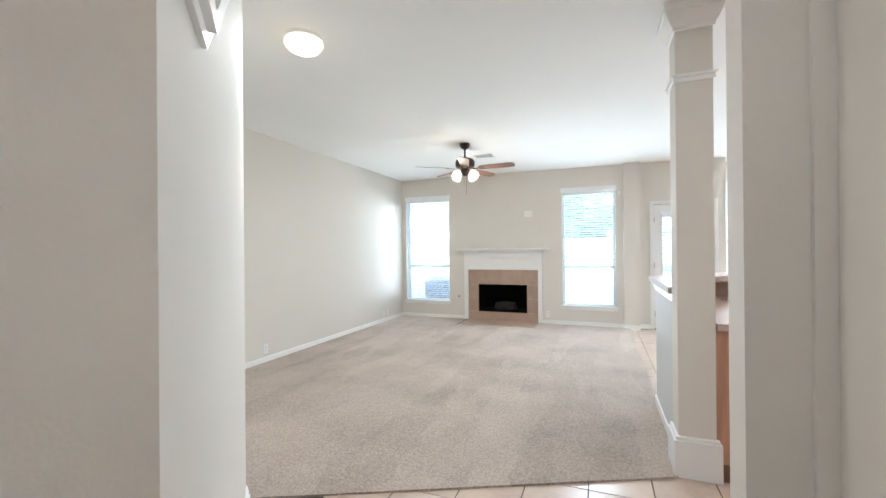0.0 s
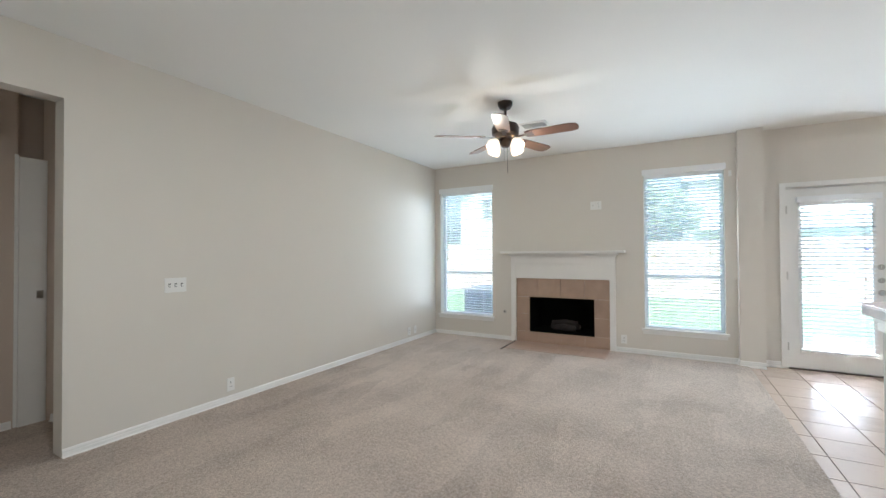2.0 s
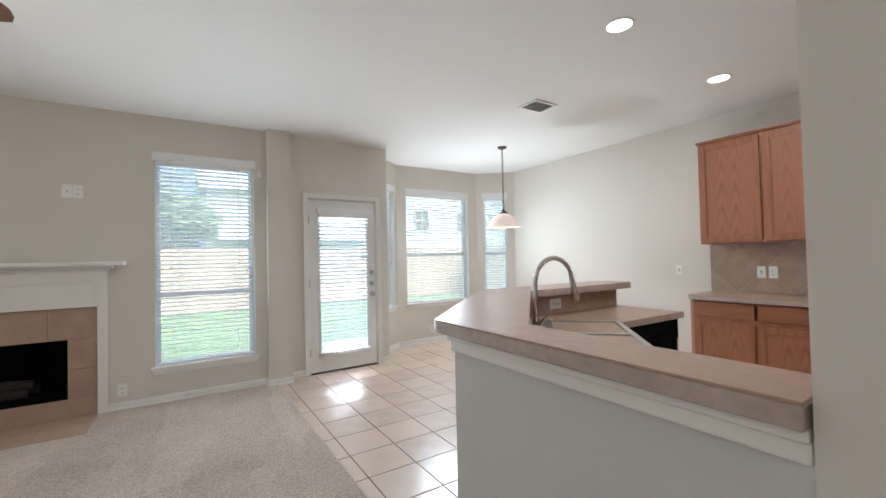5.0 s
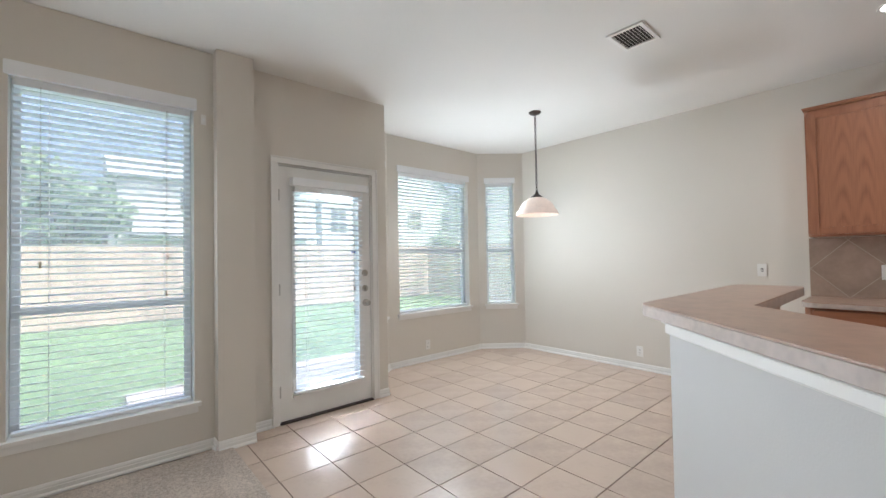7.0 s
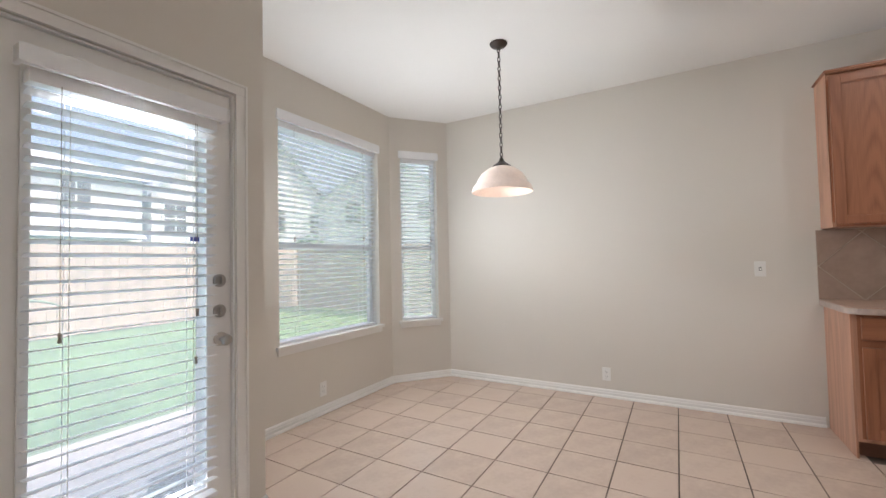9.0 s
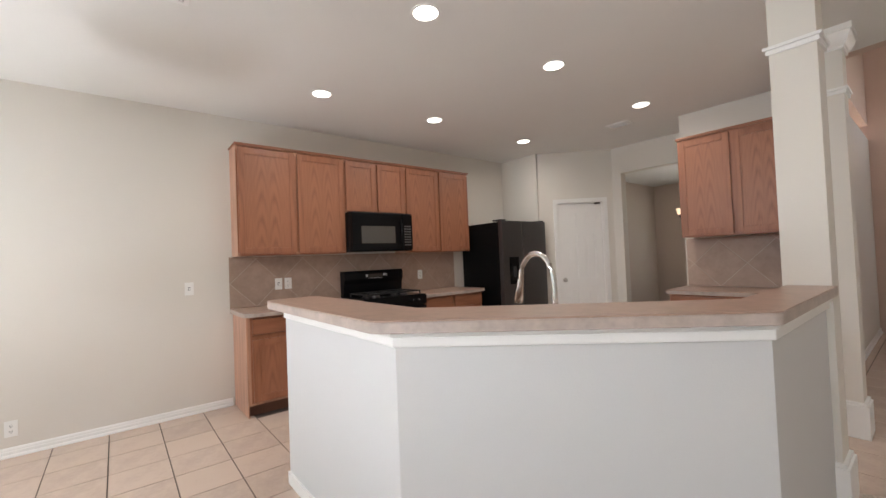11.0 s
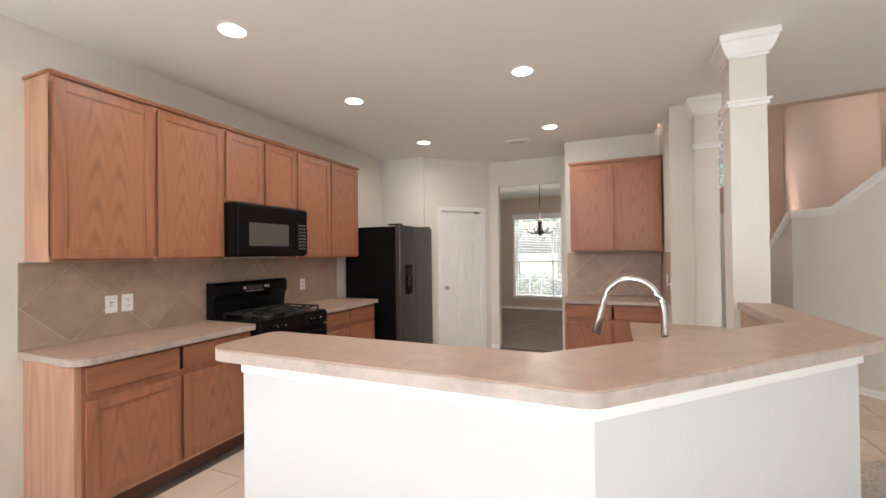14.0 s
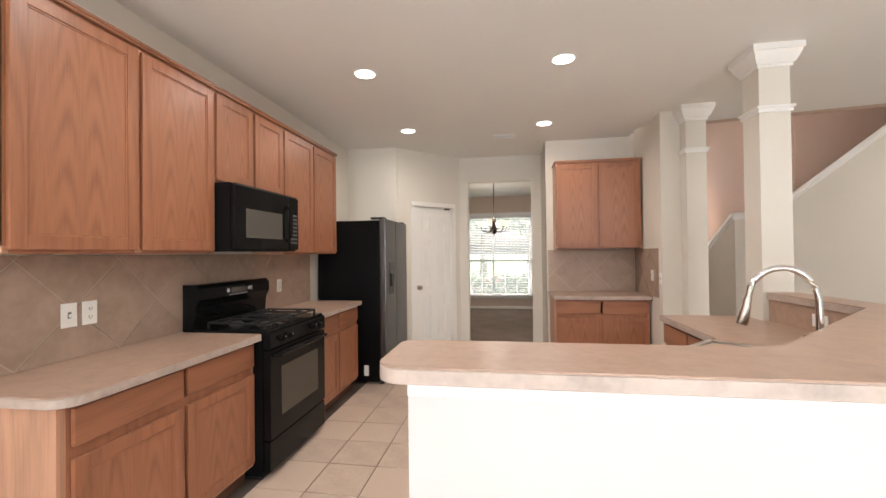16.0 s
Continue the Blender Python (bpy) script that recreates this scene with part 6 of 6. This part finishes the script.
# ---- outside: front porch and street side ----
por = bmesh.new()
Np = 20
for s_ in (-1, 1):
    box(por, min(ARC_X + s_ * 0.62, ARC_X + s_ * 1.5), -3.75, -0.1, max(ARC_X + s_ * 0.62, ARC_X + s_ * 1.5), -3.45, 3.0)
for i in range(Np):
    q = [(ARC_X + 0.62 * math.cos(math.pi * k / Np), 3.0 + 0.62 * math.sin(math.pi * k / Np)) for k in (i, i + 1)]
    v = [por.verts.new((x, y, z)) for y in (-3.75, -3.45) for x, z in (q[0], (q[0][0], 5.0), (q[1][0], 5.0), q[1])]
    for k in ((3, 2, 1, 0), (4, 5, 6, 7), (0, 4, 7, 3)):
        por.faces.new([v[j] for j in k])
for s_ in (-1, 1):
    box(por, min(ARC_X + s_ * 0.62, ARC_X + s_ * 1.5), -3.75, 3.0, max(ARC_X + s_ * 0.62, ARC_X + s_ * 1.5), -3.45, 5.0)
bmesh.ops.recalc_face_normals(por, faces=por.faces)
solid("wall_porch", por, BRICK, "brown brick porch arch outside the entry", "porch")
for i, (x, y) in enumerate(((1.9, -4.3), (2.6, -4.45), (3.3, -4.3), (4.0, -4.5))):
    bush(x, y, 0.5, 1.0, "green shrub under the dining room window", 20 + i)
pink = mat("pink_blossom", (0.60, 0.20, 0.22), 0.7, var=0.3)
bush(2.95, -5.0, 0.35, 0.95, "pink flowering shrub in the front bed", 31, pink, 300)
tree(-2.0, -12.0, 8.5, 3.6, "large leafy street tree in front of the house", 11, 3200, size=0.26)
tree(3.5, -11.0, 6.5, 3.0, "leafy tree in front of the dining room window", 12, 2200)
tree(6.5, -16.0, 7.5, 3.4, "leafy street tree in front of the house", 14, 2400, size=0.26)
tree(1.2, -17.0, 7.0, 3.2, "leafy street tree in front of the house", 15, 2200, size=0.26)

# ---- lamps ----
WARM, NEUTRAL = (1.0, 0.86, 0.70), (1.0, 0.94, 0.86)


def daylight(p0, p1, u0, u1, z0, z1, thick=0.14, sky=SKY_LAMP, slats=1.0):
    """Area lamps added in a window's opening for sky light: a bluish sheet across it, and strips for what the open
    slats throw up and let down into the room.
    """
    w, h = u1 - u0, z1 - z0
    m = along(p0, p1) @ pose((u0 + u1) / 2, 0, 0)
    rows = [("added_sky_lamp", -0.075 if slats else -thick - 0.03, z0, z1, 0, 180, sky * math.pi * w * h, (0.6, 0.83, 1.0))]
    if slats:
        rows += [("added_slat_lamp", 0.004, z0 + 0.03, z0 + 0.08, 45, 110, slats * DAY_UP * w, (0.93, 0.97, 1.0)),
                 ("added_slat_lamp", 0.004, z1 - 0.10, z1 - 0.07, -40, 120, slats * DAY_DOWN * w, (0.93, 0.97, 1.0))]
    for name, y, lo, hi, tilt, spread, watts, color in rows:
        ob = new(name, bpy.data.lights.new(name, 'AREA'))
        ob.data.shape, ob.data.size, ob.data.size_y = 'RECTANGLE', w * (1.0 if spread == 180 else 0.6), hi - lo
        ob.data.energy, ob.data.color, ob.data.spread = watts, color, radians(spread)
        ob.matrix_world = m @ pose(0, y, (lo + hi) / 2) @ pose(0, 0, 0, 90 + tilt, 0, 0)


# The second number only dims the added lamps; both blinds hang alike.
for W_, lamp_scale in ((W1, 0.3), (W2, 0.8)):
    daylight(N0, (WEST, LIVING_N), 0.8 - W_[1], 0.8 - W_[0], WIN_Z0, WIN_Z1, slats=lamp_scale)
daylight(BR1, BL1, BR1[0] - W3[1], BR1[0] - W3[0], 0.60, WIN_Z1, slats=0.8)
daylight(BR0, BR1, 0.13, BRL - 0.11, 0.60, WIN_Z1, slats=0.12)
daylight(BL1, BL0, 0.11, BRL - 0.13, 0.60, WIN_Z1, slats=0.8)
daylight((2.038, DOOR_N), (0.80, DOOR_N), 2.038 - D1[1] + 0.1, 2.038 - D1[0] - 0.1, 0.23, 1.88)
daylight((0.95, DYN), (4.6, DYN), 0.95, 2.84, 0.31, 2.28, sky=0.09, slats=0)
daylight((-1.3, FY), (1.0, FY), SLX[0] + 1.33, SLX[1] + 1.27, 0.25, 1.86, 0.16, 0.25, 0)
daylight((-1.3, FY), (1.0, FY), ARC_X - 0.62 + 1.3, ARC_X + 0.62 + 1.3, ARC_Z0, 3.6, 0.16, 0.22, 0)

for x, y in ((3.543, 5.01), (3.547, 3.79), (2.089, 3.762), (2.096, 2.317), (3.57, 2.338), (2.12, 4.96)):
    lamp("can_lamp", 'AREA', (x, y, CH - 0.009), CAN_W, NEUTRAL, 0.11, spread=165)
for k in range(4):
    a_ = radians(65 + 90 * k)
    lamp("fan_lamp", 'POINT', (-1.465 + 0.21 * math.cos(a_), 5.93 + 0.21 * math.sin(a_), CH - 0.49), FAN_W, WARM, 0.035)
lamp("dome_lamp", 'AREA', (-1.62, 2.965, CH - 0.112), DOME_W, NEUTRAL, 0.16, spread=180)
lamp("pendant_lamp_bulb", 'POINT', (3.327, 7.463, CH - 1.0), PEND_W, WARM, 0.03)
lamp("lantern_bulb", 'POINT', (-0.05, 0.30, 2.95), LANT_W, NEUTRAL, 0.05)
lamp("chandelier_bulb", 'POINT', (2.74, -0.9, CH - 0.66), CHAN_W, NEUTRAL, 0.06)

# ---- floor tiles, last ----
floor_ob = bpy.data.objects["floor"]


def tiles(x0, y0, side, nx, ny, keep):
    """Square glazed tiles with open joints, laid from a corner, where keep() lets them lie."""
    me = mesh("tile", boxes((0.0034, 0.0034, -0.0058, side - 0.0034, side - 0.0034, 0.0), bevel=0.0012), TILE)
    for i in range(nx):
        for j in range(ny):
            x, y = x0 + i * side, y0 + j * side
            if keep(x + side / 2, y + side / 2):
                part("tile", me, TILE, floor_ob, m=pose(x, y, random.uniform(-0.0008, 0.0), random.uniform(-0.06, 0.06), random.uniform(-0.06, 0.06)))


def in_bar(x, y):
    return (x < 1.2 and 3.55 < y < 4.5) or (0.8 < x < 1.2 and 3.55 < y < 5.0) or (1.75 < x < 2.7 and 5.15 < y < 5.55)


tiles(1.402 - 3 * 0.326, 6.462 - 17 * 0.326, 0.326, 13, 26, lambda x, y: x > 0.5 and (y < 8.4 or (x > 2.1 and y < 8.98 and y < 8.6 + (4.6 - x))) and not (y < 1.5 and (x < 2.05 or x > 3.2)) and not in_bar(x, y) and not (x < 1.05 and y < 3.4) and not (x > 4.15 and y < 5.4) and not (y < 0.85) and not (x < 1.9 and y > 8.35))
tiles(0.462 - 6 * 0.335, 2.832 - 15 * 0.335, 0.335, 9, 18, lambda x, y: -1.3 < x < 1.0 and y < 3.0 + (x + 0.36) * 0.47 + 0.35 and not (x < -0.45 and y < 1.2 - (x + 0.26) * 0.9 - 0.2) and y > -2.1)
